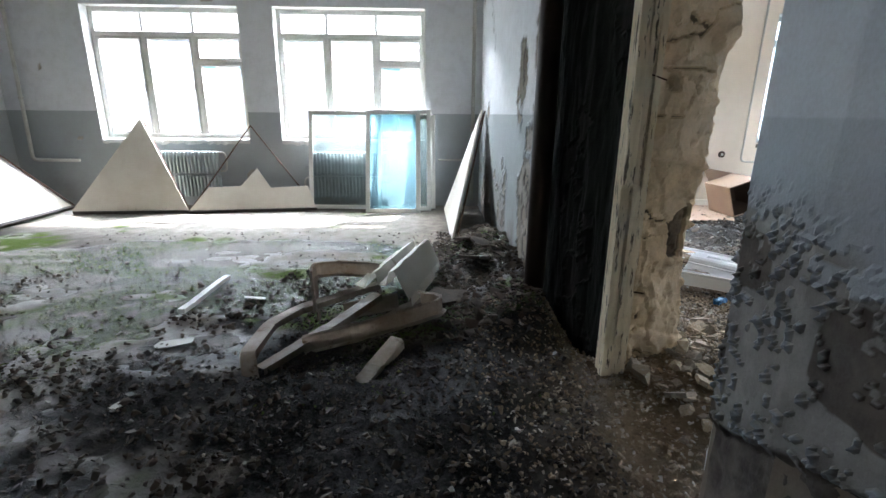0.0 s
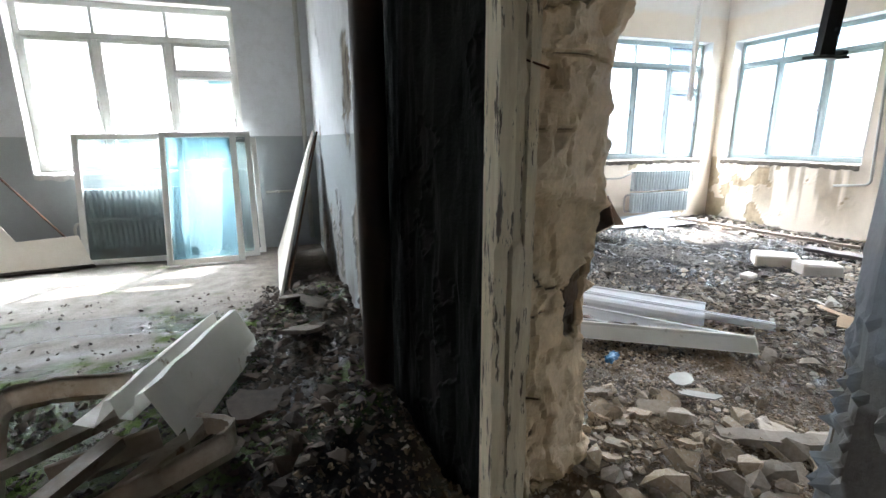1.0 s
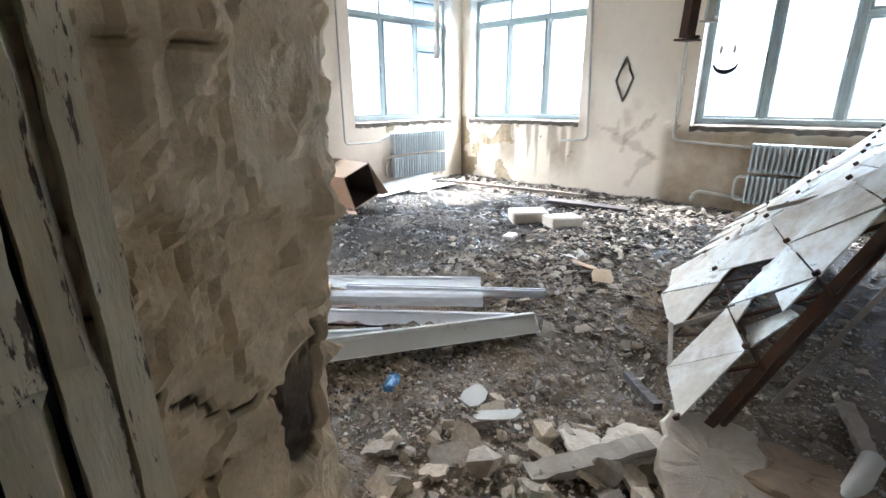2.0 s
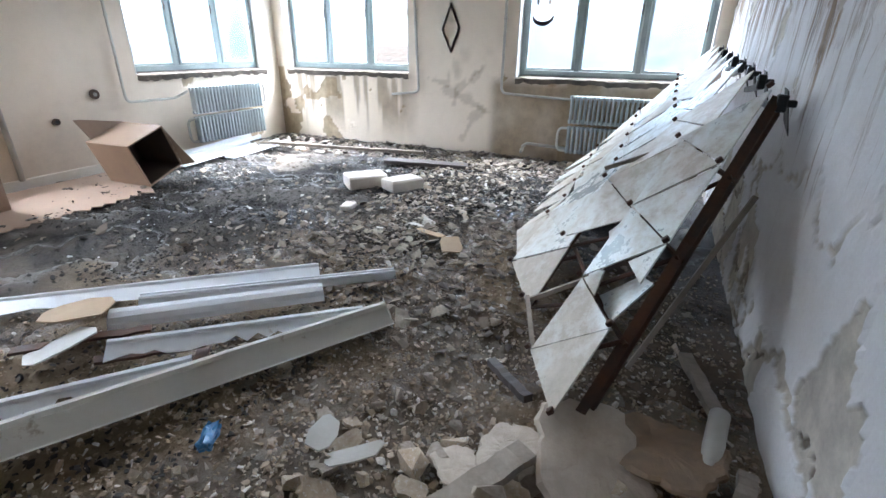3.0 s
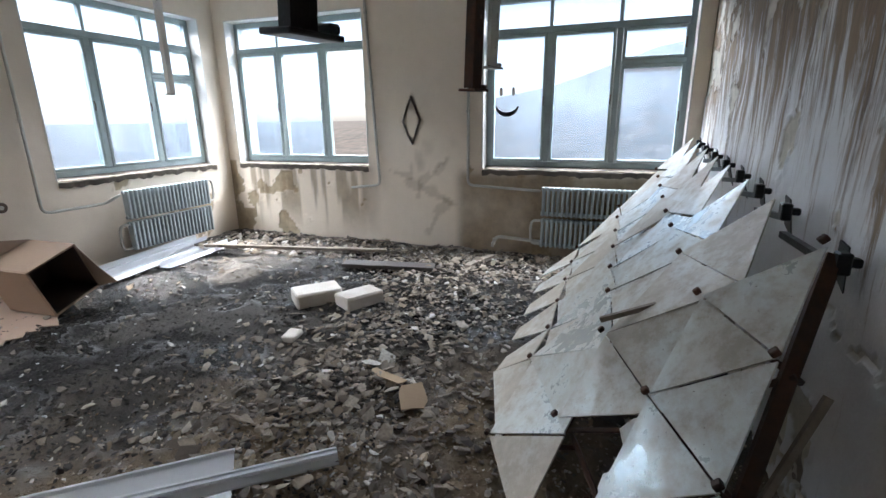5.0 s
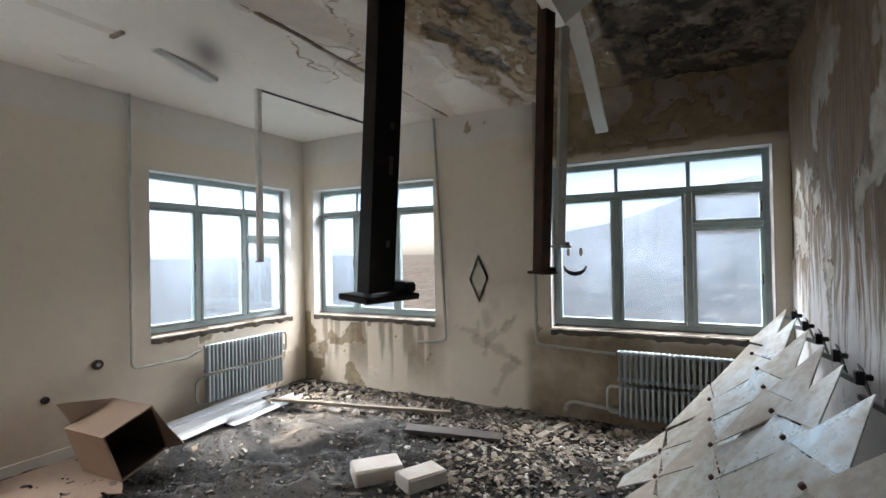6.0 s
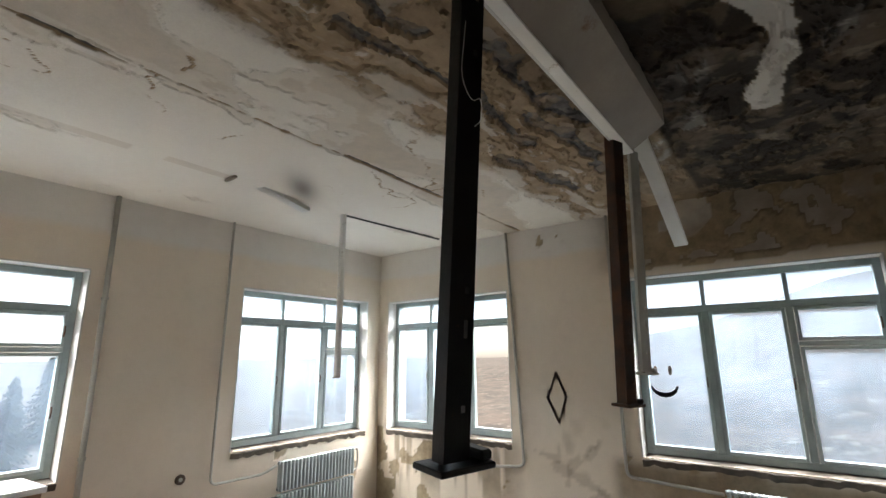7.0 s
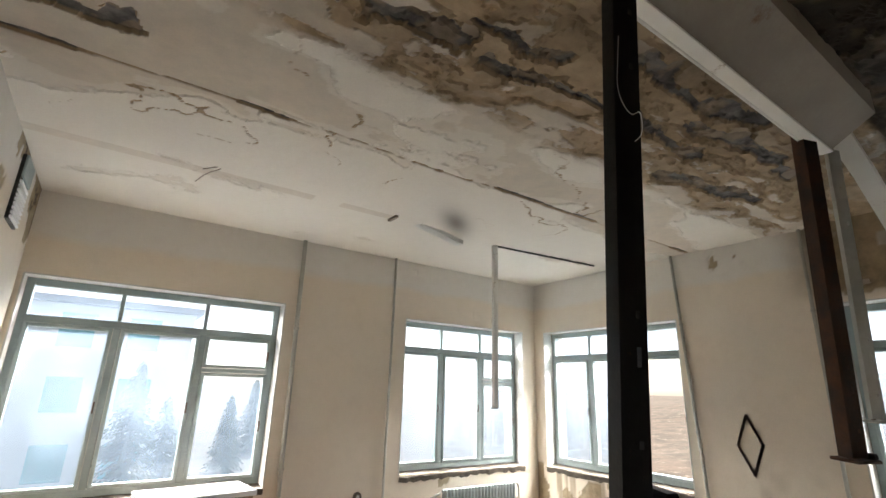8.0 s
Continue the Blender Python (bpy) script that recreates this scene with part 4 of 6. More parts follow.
def ground_height(x, y):
    d = np.hypot(x - 3, y - 3)
    east = step(16, 90, x - 0.15 * np.abs(y))
    far = 26 * step(20, 240, x) * step(150, -40, y) + 9 * step(14, 60, x) * step(30, -30, y - 6)
    rough = (4 * fbm(x * 0.02, y * 0.02, 201, 5) + 0.7 * fbm(x * 0.3, y * 0.3, 203, 4) - 2.3) * step(14, 60, d)
    return -4.2 + far * (0.5 + 0.5 * east) + rough


def ground_sheet():
    k = np.linspace(-1, 1, 261)
    ax = np.sign(k) * (10 + 2600 * np.abs(k) ** 4) + k * 90 - np.sign(k) * 10
    X, Y = np.meshgrid(ax, ax, indexing="ij")
    idx = np.arange(X.size).reshape(X.shape)
    quads = np.stack([idx[:-1, :-1], idx[1:, :-1], idx[1:, 1:], idx[:-1, 1:]], -1).reshape(-1, 4)
    X, Y = X.ravel() + 1, Y.ravel() + 3
    ob = mesh_object("ground", np.stack([X, Y, ground_height(X, Y)], 1).tolist(), quads.tolist(), GRASS, smooth=True)
    return tagged(ob, "dry grassy hillside outside the building", "ground", kind="structure")


ground_sheet()


def ground_at(x, y):
    return float(ground_height(np.array([x]), np.array([y]))[0])


def house(x, y, w, d, h, rz, label):
    g = thing("apartment_building", (x, y, ground_at(x, y) - 0.4), label, "building", rz=rz)
    part("wall", box((-w / 2, 0, 0), (w / 2, d, h)), PLASTERED, g)
    part("roof", slab([(-w / 2 - 0.4, -0.4), (w / 2 + 0.4, -0.4), (w / 2 + 0.4, d + 0.4), (-w / 2 - 0.4, d + 0.4)], 0.35, m=Matrix.Translation((0, 0, h))), ROOFING, g)
    for fl in range(int(h // 3.2)):
        for k in range(int(w // 3)):
            cx, cz = -w / 2 + 1.6 + 3.0 * k, 1.2 + 3.2 * fl
            wf = part("window", rect_frame(bmesh.new(), cx - 0.75, cx + 0.75, cz, cz + 1.7, 0.10, -0.06, 0.05), TEAL, g)
            part("pane", box((cx - 0.66, -0.02, cz + 0.09), (cx + 0.66, 0.0, cz + 1.61)), TEAL, wf)
    return g


house(-6.5, 34, 25, 10, 9.8, 0, "pale three-storey building with teal window frames across the yard")


def fir(x, y, h, seed):
    rng = random.Random(seed)
    t = thing("fir_tree", (x, y, ground_at(x, y) - 0.2), "dark green fir tree on the slope outside the window", "tree", "firs outside")
    part("trunk", tube([(0, 0, 0), (0.05, 0, h * 0.5), (0, 0.04, h)], [0.02 * h, 0.012 * h, 0.01], 8), BARK, t)
    v, f = [], []
    for k in range(46):
        z = h * (0.08 + 0.9 * (k / 46) ** 0.9)
        reach = (h - z) * 0.28 + 0.15
        for q in range(9):
            a, r = rng.uniform(0, 6.283), reach * rng.uniform(0.65, 1.1)
            d = Vector((math.cos(a), math.sin(a), 0))
            s = Vector((-d.y, d.x, 0))
            for j in range(5):
                p0, p1 = r * j / 5, r * (j + 1.3) / 5
                base, tip = d * p0 + Vector((0, 0, z - p0 * 0.28)), d * p1 + Vector((0, 0, z - p1 * 0.36 + rng.uniform(-0.1, 0.1)))
                wd = 0.16 * (1 - j / 6) * (0.5 + reach * 0.4)
                i = len(v)
                v += [base, base.lerp(tip, 0.6) + s * wd, tip, base.lerp(tip, 0.6) - s * wd - Vector((0, 0, 0.12))]
                f.append((i, i + 1, i + 2, i + 3))
    mesh_object("crown", v, f, NEEDLES, t)


for k, (x, y, h) in enumerate([(3.6, 30, 7.0), (5.4, 34, 5.2), (-1.5, 27, 5.0), (1.2, 40, 6.4), (9.5, 38, 5.0), (13, 46, 6), (7.4, 52, 6.5), (17, 58, 6.5)]):
    fir(x, y, h, 300 + k)

# ---- door frame post and brown pipe at the partition's end ----
post = thing("door_frame_post", (1.145, 2.945, -0.05), "splintered wooden door post with flaked cream paint", "door frame")
rng = random.Random(5)
for k, (x0, y0, w, d) in enumerate([(-0.035, -0.075, 0.046, 0.09), (0.019, -0.062, 0.036, 0.07), (0.062, -0.045, 0.028, 0.05)]):
    v, f = [], []
    nz = 120
    notch = 0.0
    for q in range(nz + 1):
        z = 3.3 * q / nz
        j = [rng.uniform(-0.0012, 0.0012) for _ in range(4)]
        if rng.random() < 0.10:
            notch = rng.choice((0.0, 0.0, 0.007, 0.014))
        v += [(x0 + j[0], y0 + j[1] + notch, z), (x0 + w + j[2] - 0.8 * notch, y0 + j[3] + 0.4 * notch, z), (x0 + w, y0 + d, z), (x0, y0 + d, z)]
    for q in range(nz):
        for e in range(4):
            f.append((4 * q + e, 4 * q + (e + 1) % 4, 4 * q + 4 + (e + 1) % 4, 4 * q + 4 + e))
    f += [(3, 2, 1, 0), tuple(4 * nz + e for e in range(4))]
    mesh_object("board", v, f, WOOD_TRIM, post)
part("nail", tube([(0.05, -0.03, 1.50), (0.10, -0.07, 1.475)], 0.003, 6), RUST, post, "bent rusty nail")
pipe = thing("heating_pipe", (0.93, 3.62, -0.05), "thick brown painted vertical pipe beside the door opening", "pipe")
part("pipe", tube([(0, 0, 0), (0, 0, 1.6), (0, 0, 3.36)], 0.062, 20), PIPE_BROWN, pipe, smooth=True)

# ---- the leaning screen of triangular plates ----
m, n, l, b = nodes_of("tarnished silvery plate")
co = n.new("ShaderNodeTexCoord").outputs["Object"]
big, mid, fine = noise_node(n, l, co, 3.0, 8.0, 0.7), noise_node(n, l, co, 14.0, 8.0, 0.7), noise_node(n, l, co, 90.0)
own = n.new("ShaderNodeObjectInfo")
dirt = calc(n, l, "ADD", calc(n, l, "ADD", remap(n, l, own.outputs["Random"], 0.0, 1.0, -0.35, 0.4), remap(n, l, big, 0.30, 0.66, 0.0, 1.0)), remap(n, l, mid, 0.45, 0.75, 0.0, 0.6))
dirt = remap(n, l, dirt, 0.0, 1.0)
col = blend(n, l, dirt, (0.66, 0.72, 0.71), blend(n, l, remap(n, l, mid, 0.35, 0.65), (0.52, 0.47, 0.385), (0.40, 0.355, 0.28)))
col = blend(n, l, remap(n, l, fine, 0.66, 0.74), col, (0.18, 0.16, 0.13))
l.new(col, b.inputs["Base Color"])
l.new(remap(n, l, dirt, 0.0, 1.0, 0.45, 0.0), b.inputs["Metallic"])
l.new(remap(n, l, dirt, 0.0, 1.0, 0.16, 0.62), b.inputs["Roughness"])
relief(n, l, b, mid, 0.12, 0.006)
PLATE = m
PLATE_WHITE = plain("white triangular board", (0.70, 0.67, 0.60), (0.58, 0.53, 0.45), 0.5, 2.5, 60, 0.1)


def left_node(s, k):
    """Left edge of the s-th strip of plates, k rows up from the floor."""
    if s == 0:
        return Vector((3.038 + 0.218 * k, 2.90 - 0.135 * k, 0.126 + 0.251 * k))
    if s == 1:
        return Vector((float(np.interp(k, [0, 2, 3, 4], [3.375, 3.83, 4.14, 4.42])), float(np.interp(k, [0, 1, 2, 3, 4], [3.016, 2.90, 2.77, 2.505, 2.25])), 0.16 + 0.243 * k))
    if s == 2:
        return Vector((float(np.interp(k, [0, 1, 2, 4], [3.755, 4.163, 4.32, 4.74])), float(np.interp(k, [0, 1, 2, 3, 4], [3.182, 3.085, 2.76, 2.505, 2.25])), float(np.interp(k, [0, 1, 2, 3, 4], [0.15, 0.313, 0.63, 0.915, 1.16]))))
    x = 4.47 + 0.345 * (s - 3) + 0.19 * (k - 1) - (0.12 if k == 0 else 0.0)
    return Vector((x, float(np.interp(k, [0, 1, 2, 3, 4], [3.33, 3.045, 2.76, 2.505, 2.25])) - 0.006 * (s - 3), float(np.interp(k, [0, 1, 2, 3, 4], [0.11, 0.335, 0.645, 0.925, 1.17])) + 0.022 * (s - 3)))


def right_node(s, k):
    """Right edge of a strip: it lies a little behind the strip before it."""
    if s == 0:
        return Vector((2.702 + 0.217 * k, 2.745 - 0.126 * k, 0.13 + 0.242 * k))
    if k == 4:
        return Vector((4.06 + 0.375 * (s - 1), 2.245, 1.145 + 0.02 * (s - 1)))
    behind = Vector((-0.045, -0.035, -0.03)) if k < 3 else Vector((-0.04, -0.10, 0.06))
    return left_node(s - 1, k) + behind


screen = thing("triangle_screen", (4.0, 2.7, 0), "decorative screen of tarnished triangular plates leaning on the wall", "screen")
back = Matrix.Translation((-4.0, -2.7, 0))
rng = random.Random(12)
STRIPS = 8
missing = {(1, 0, "u"), (1, 0, "d")}
broken = {(1, 1, "u"): lambda a, b, c: [c, c.lerp(b, 0.22), c.lerp(b, 0.34).lerp(a, 0.10), c.lerp(a, 0.38).lerp(b, 0.13), a.lerp(c, 0.45).lerp(b, 0.10), a.lerp(c, 0.28).lerp(b, 0.24), a.lerp(c, 0.14).lerp(b, 0.22), a],
          (0, 1, "u"): lambda a, b, c: [c.lerp(a, 0.50), c.lerp(b, 0.42).lerp(a, 0.05), c]}


def plate(p, jitter=0.006, lift=0.022):
    """One thin plate over the corners p, its edges a little short of its neighbours'."""
    c = sum(p, Vector()) / len(p)
    nrm = (p[1] - p[0]).cross(p[2] - p[0]).normalized()
    if nrm.y < 0:
        nrm, p = -nrm, p[::-1]
    top = []
    for q in p:
        away = (c - q).normalized()
        top.append(q + away * 0.007 + nrm * (lift + rng.uniform(-jitter, jitter)))
    bm = bmesh.new()
    vt, vl = [bm.verts.new(back @ q) for q in top], [bm.verts.new(back @ (q - nrm * 0.006)) for q in top]
    bm.faces.new(vt)
    bm.faces.new(vl[::-1])
    for a in range(len(p)):
        e = (a + 1) % len(p)
        bm.faces.new((vl[a], vl[e], vt[e], vt[a]))
    bmesh.ops.recalc_face_normals(bm, faces=bm.faces[:])
    return part("plate", bm, PLATE, screen)


for s in range(STRIPS):
    for k in range(4):
        r0, r1, l0, l1 = right_node(s, k), right_node(s, k + 1), left_node(s, k), left_node(s, k + 1)
        tri = {"u": [r0, l0, r1]}
        if k < 3:
            tri["d"] = [l0, l1, r1]
        if k == 0 and s >= 3:
            # the lowest plates are cut short and flare outwards
            far = l1 + Vector((0.0, 0.235, -0.205))
            near = far + Vector((-0.15, 0.025, -0.02))
            tri = {"d": [near, far, l1, left_node(s - 1, 1)]}
            if s == 3:
                tri["u"] = [r0, near, left_node(s - 1, 1)]
        for key, p in tri.items():
            if (s, k, key) in missing:
                continue
            if (s, k, key) in broken:
                plate(broken[(s, k, key)](*p), 0.0)
            else:
                plate(p, 0.010 if s else 0.004)
# a plate that has sunk behind its place
sink = Vector((0.02, -0.05, -0.07))
plate([right_node(0, 1).lerp(left_node(0, 1), 0.25) + sink * 0.6, left_node(0, 1).lerp(right_node(0, 1), 0.12) + sink, left_node(0, 1).lerp(right_node(0, 2), 0.62) + sink, right_node(0, 2).lerp(right_node(0, 1), 0.35) + sink * 0.6], 0.0)
plate([left_node(0, 1), left_node(0, 1).lerp(right_node(0, 2), 0.30), left_node(0, 1).lerp(right_node(0, 1), 0.42)], 0.0, 0.014)
# steel bars behind the plates, along both slants and the length
hang = Vector((0, -0.02, -0.022))
for s in range(STRIPS):
    if s:
        part("bar", tube([back @ (left_node(s, k) + hang) for k in range(0 if s < 3 else 1, 4)], 0.011, 6), RUST, screen, "rusty steel bar")
    else:
        part("bar", tube([back @ (left_node(0, k) + hang) for k in range(4)], 0.011, 6), RUST, screen, "rusty steel bar")
    for k in range(1, 4):
        a, b2 = left_node(s, k - 1) if (s < 3 or k > 1) else left_node(s, k), right_node(s, k)
        if (a - b2).length > 0.05:
            part("bar", tube([back @ (a + 1.4 * hang), back @ (b2 + 1.4 * hang)], 0.009, 6), RUST, screen, "rusty steel bar")
for k in range(1, 4):
    part("bar", tube([back @ (right_node(0, k) + 2 * hang)] + [back @ (left_node(s, k) + 2 * hang) for s in range(STRIPS)], 0.010, 6), RUST, screen, "rusty steel bar")
part("end_rail", tube([back @ (right_node(0, 0) + Vector((0.02, -0.03, -0.09))), back @ (right_node(0, 2) + Vector((0.02, -0.03, -0.035))), back @ (right_node(0, 4) + Vector((0.03, -0.012, -0.03)))], 0.024, 4), RUST, screen, "rusty brown end rail")
part("end_rail", tube([back @ (right_node(0, 0) + Vector((0.035, -0.055, -0.10))), back @ (right_node(0, 4) + Vector((0.05, -0.03, -0.08)))], 0.013, 6), RUST, screen, "rusty brown end rail")
for s in range(STRIPS):
    tip = right_node(s, 4)
    nxt = right_node(s + 1, 4)
    cb = bmesh.new()
    add_box(cb, (-0.01, -0.045, -0.07), (0.03, -0.012, -0.01), 0.004, back @ Matrix.Translation(tip))
    add_box(cb, (0.02, -0.080, -0.055), (0.05, -0.040, -0.03), 0.004, back @ Matrix.Translation(tip))
    part("bracket", cb, BLACK_STEEL, screen, "dark wall bracket")
    part("top_bar", tube([back @ (tip + Vector((0.0, -0.03, -0.06))), back @ (nxt + Vector((0.0, -0.03, -0.12)))], 0.016, 4), BLACK_STEEL, screen, "dark folded bar")
    part("gusset", slab([(0.0, 0.0), (0.16, -0.19), (0.19, -0.13), (0.05, 0.01)], 0.004, m=back @ Matrix.Translation(tip + Vector((0.02, -0.04, 0.0))) @ Matrix.Rotation(radians(68), 4, "X")), BLACK_STEEL, screen, "dark torn gusset")
    for k in range(0 if s < 3 else 1, 4):
        q = left_node(s, k) + Vector((0, 0.021, 0.021))
        cb = bmesh.new()
        add_box(cb, (-0.011, -0.011, -0.004), (0.011, 0.011, 0.014), 0.003, back @ Matrix.Translation(q) @ Matrix.Rotation(radians(-45), 4, "X"))
        part("clip", cb, RUST, screen)
for k in range(5):
    cb = bmesh.new()
    add_box(cb, (-0.012, -0.012, -0.004), (0.012, 0.012, 0.014), 0.003, back @ Matrix.Translation(right_node(0, k) + Vector((0.01, 0.018, 0.018))) @ Matrix.Rotation(radians(-45), 4, "X"))
    part("clip", cb, RUST, screen)
for p, q in ((left_node(1, 2) + Vector((0.03, 0.03, 0.05)), Vector((3.84, 2.50, 0.84))), (left_node(1, 0), left_node(0, 1)), (left_node(1, 0) + Vector((0.0, 0.0, 0.02)), left_node(0, 0)), (Vector((3.2, 2.55, 0.05)), Vector((3.42, 2.24, 0.75)))):
    part("loose_bar", tube([back @ p, back @ q], 0.013, 4), WOOD, screen, "loose bent bar")

# ---- sheet metal and boards ----
def sheet_strip(points, profile, thick=0.003, rng=None, wobble=0.0, torn=0.0):
    """A folded sheet: the profile (side, up) carried along a line; torn shortens its last fold unevenly."""
    bm = bmesh.new()
    pts = [Vector(p) for p in points]
    rows = []
    for k, p in enumerate(pts):
        d = (pts[min(k + 1, len(pts) - 1)] - pts[max(k - 1, 0)]).normalized()
        side = Vector((d.y, -d.x, 0)).normalized()
        up = side.cross(d)
        last = profile[-1]
        if torn:
            f = rng.uniform(0.0, torn)
            last = (last[0] + (profile[-2][0] - last[0]) * f, last[1] + (profile[-2][1] - last[1]) * f)
        rows.append([bm.verts.new(p + side * a + up * b + (Vector((rng.uniform(-1, 1), rng.uniform(-1, 1), rng.uniform(-1, 1))) * wobble if rng else Vector())) for a, b in list(profile[:-1]) + [last]])
    for r, q in zip(rows, rows[1:]):
        for k in range(len(profile) - 1):
            bm.faces.new((r[k], r[k + 1], q[k + 1], q[k]))
    bmesh.ops.solidify(bm, geom=bm.faces[:], thickness=thick)
    return bm


def subdivided(a, b, n, rng=None, sag=0.0):
    a, b = Vector(a), Vector(b)
    return [a.lerp(b, k / n) + (Vector((rng.uniform(-1, 1), rng.uniform(-1, 1), 0.6 * rng.uniform(-1, 1))) * sag if rng else Vector()) for k in range(n + 1)]


rng = random.Random(21)


def gz(x, y):
    return float(floor_height(np.array([x]), np.array([y]))[0])


def lamp_cover(a, b, profile, material, label, ends=True, torn=0.0, n=24):
    c = [(a[k] + b[k]) / 2 for k in range(3)]
    t = thing("lamp_trough", c, label, "lamp trough", "fallen lamp troughs")
    off = Vector(c)
    pts = [p - off for p in subdivided(a, b, n, rng, 0.0012 if torn else 0.0004)]
    part("trough", sheet_strip(pts, profile, 0.003, rng, 0.0006 if torn else 0.0002, torn), material, t)
    d = (pts[-1] - pts[0]).normalized()
    side = Vector((d.y, -d.x, 0)).normalized()
    lip = side * profile[0][0] + side.cross(d) * profile[0][1]
    part("lip", tube([p + lip for p in pts], 0.006, 6), SHEET, t, "rolled white edge")
    if ends:
        d = (pts[-1] - pts[0]).normalized()
        side = Vector((d.y, -d.x, 0)).normalized()
        bm = bmesh.new()
        vs = [bm.verts.new(pts[-1] + side * x + Vector((0, 0, z))) for x, z in ((-0.03, -0.09), (0.07, -0.10), (0.05, -0.02), (-0.01, 0.03))]
        bm.faces.new(vs)
        bmesh.ops.solidify(bm, geom=bm.faces[:], thickness=0.004)
        part("end_cap", bm, material, t)
    return t


CREAM_FOLD = [(-0.075, -0.085), (-0.03, -0.09), (-0.022, 0.0), (-0.012, 0.012), (0.008, 0.012), (0.014, -0.004), (0.078, -0.060), (0.088, -0.060)]
WHITE_FOLD = [(-0.03, -0.012), (-0.012, 0.006), (0.006, 0.004), (0.012, -0.006), (0.088, -0.044)]
ROUND_FOLD = [(-0.02, -0.02), (-0.012, 0.004), (0.004, 0.014), (0.032, 0.010), (0.062, -0.002), (0.082, -0.022), (0.090, -0.046)]
FLAT_FOLD = [(-0.03, -0.01), (-0.018, 0.010), (-0.008, 0.008), (0.0, -0.004), (0.105, -0.028)]
RIBBED = [(-0.032, -0.01), (-0.030, 0.010), (-0.020, 0.010), (-0.017, 0.002), (-0.004, 0.001), (-0.001, 0.008), (0.008, 0.008), (0.011, -0.004), (0.036, -0.022), (0.040, -0.028)]
lamp_cover((1.62, 4.41, 0.185), (3.13, 3.63, 0.115), CREAM_FOLD, SHEET_CREAM, "yellowed white sheet metal lamp trough lying on rubble")
lamp_cover((2.36, 4.42, 0.155), (3.07, 3.71, 0.11), WHITE_FOLD, SHEET, "torn white sheet metal lamp cover on rubble", False, 0.55)
lamp_cover((1.86, 4.52, 0.15), (2.44, 4.06, 0.14), WHITE_FOLD, SHEET, "short torn white sheet metal piece behind a trough", False, 0.8)
lamp_cover((2.55, 4.70, 0.12), (3.185, 4.03, 0.105), ROUND_FOLD, SHEET, "curved white sheet metal strip on rubble", False)
lamp_cover((2.16, 5.58, 0.10), (3.37, 4.19, 0.10), FLAT_FOLD, SHEET, "long white sheet metal cover with torn end", False, 0.35)
lamp_cover((2.72, 4.76, 0.09), (3.55, 3.81, 0.065), RIBBED, SHEET, "long ribbed grey metal rail on rubble", False)

# the heap of bent strips in the first room
heap = thing("bent_metal_heap", (0, 3.4, 0.0), "heap of bent rusty white sheet metal strips on the wet floor", "scrap metal")
BAND = [(-0.040, -0.050), (-0.042, -0.004), (-0.034, 0.0), (0.036, 0.004), (0.040, -0.032)]
FLATBAND = [(-0.020, 0.088), (-0.004, 0.096), (0.004, 0.088), (0.0, 0.0), (0.026, -0.006)]
lines = [
    ([(-0.60, 2.93, 0.02), (-0.655, 3.05, 0.10), (-0.64, 3.36, 0.125), (-0.53, 3.58, 0.13), (-0.30, 3.75, 0.15), (-0.08, 3.90, 0.17)], BAND),
    ([(-0.43, 3.60, 0.03), (-0.50, 3.84, 0.20), (-0.51, 3.95, 0.21), (-0.36, 3.98, 0.21), (-0.07, 3.96, 0.20)], FLATBAND),
    ([(-0.58, 2.99, 0.05), (-0.30, 3.32, 0.12), (-0.05, 3.62, 0.20)], BAND),
    ([(-0.40, 3.17, 0.04), (-0.13, 3.29, 0.06), (0.12, 3.42, 0.08), (0.34, 3.54, 0.10), (0.36, 3.60, 0.11), (0.30, 3.66, 0.10), (0.22, 3.73, 0.08)], FLATBAND),
    ([(0.10, 3.19, 0.11), (-0.01, 2.98, 0.06), (-0.10, 2.80, 0.02)], BAND),
    ([(-0.25, 3.58, 0.06), (0.08, 3.68, 0.09)], FLATBAND),
    ([(-0.10, 3.40, 0.05), (0.10, 3.65, 0.09), (0.25, 3.9, 0.06)], BAND),
]
for pts, prof in lines:
    fine_pts = rounded([Vector(p) - Vector((0, 3.4, 0)) for p in pts], 0.035, 3)
    part("strip", sheet_strip(fine_pts, prof, 0.003, rng, 0.004), RUSTED_SHEET, heap)
panel = thing("folded_panel", (0.12, 4.2, 0.0), "white ribbed folded panel leaning on bent metal strips", "panel")
PANEL_PROFILE = [(-0.19, 0.02), (-0.12, 0.0), (-0.075, 0.10), (-0.055, 0.105), (-0.03, 0.03), (0.02, 0.02), (0.04, 0.12), (0.07, 0.125), (0.17, -0.06)]
part("sheet", sheet_strip([Vector(p) - Vector((0.12, 4.2, 0)) for p in subdivided((-0.02, 3.66, 0.22), (0.20, 4.76, 0.13), 8, rng, 0.006)], PANEL_PROFILE, 0.004, rng, 0.003), SHEET_CREAM, panel)
part("side_cheek", sheet_strip([Vector(p) - Vector((0.12, 4.2, 0)) for p in subdivided((0.155, 3.70, 0.175), (0.36, 4.74, 0.08), 6, rng, 0.004)], [(-0.02, 0.012), (-0.008, 0.0), (0.012, -0.10)], 0.004, rng, 0.002), SHEET_CREAM, panel, "folded white side")

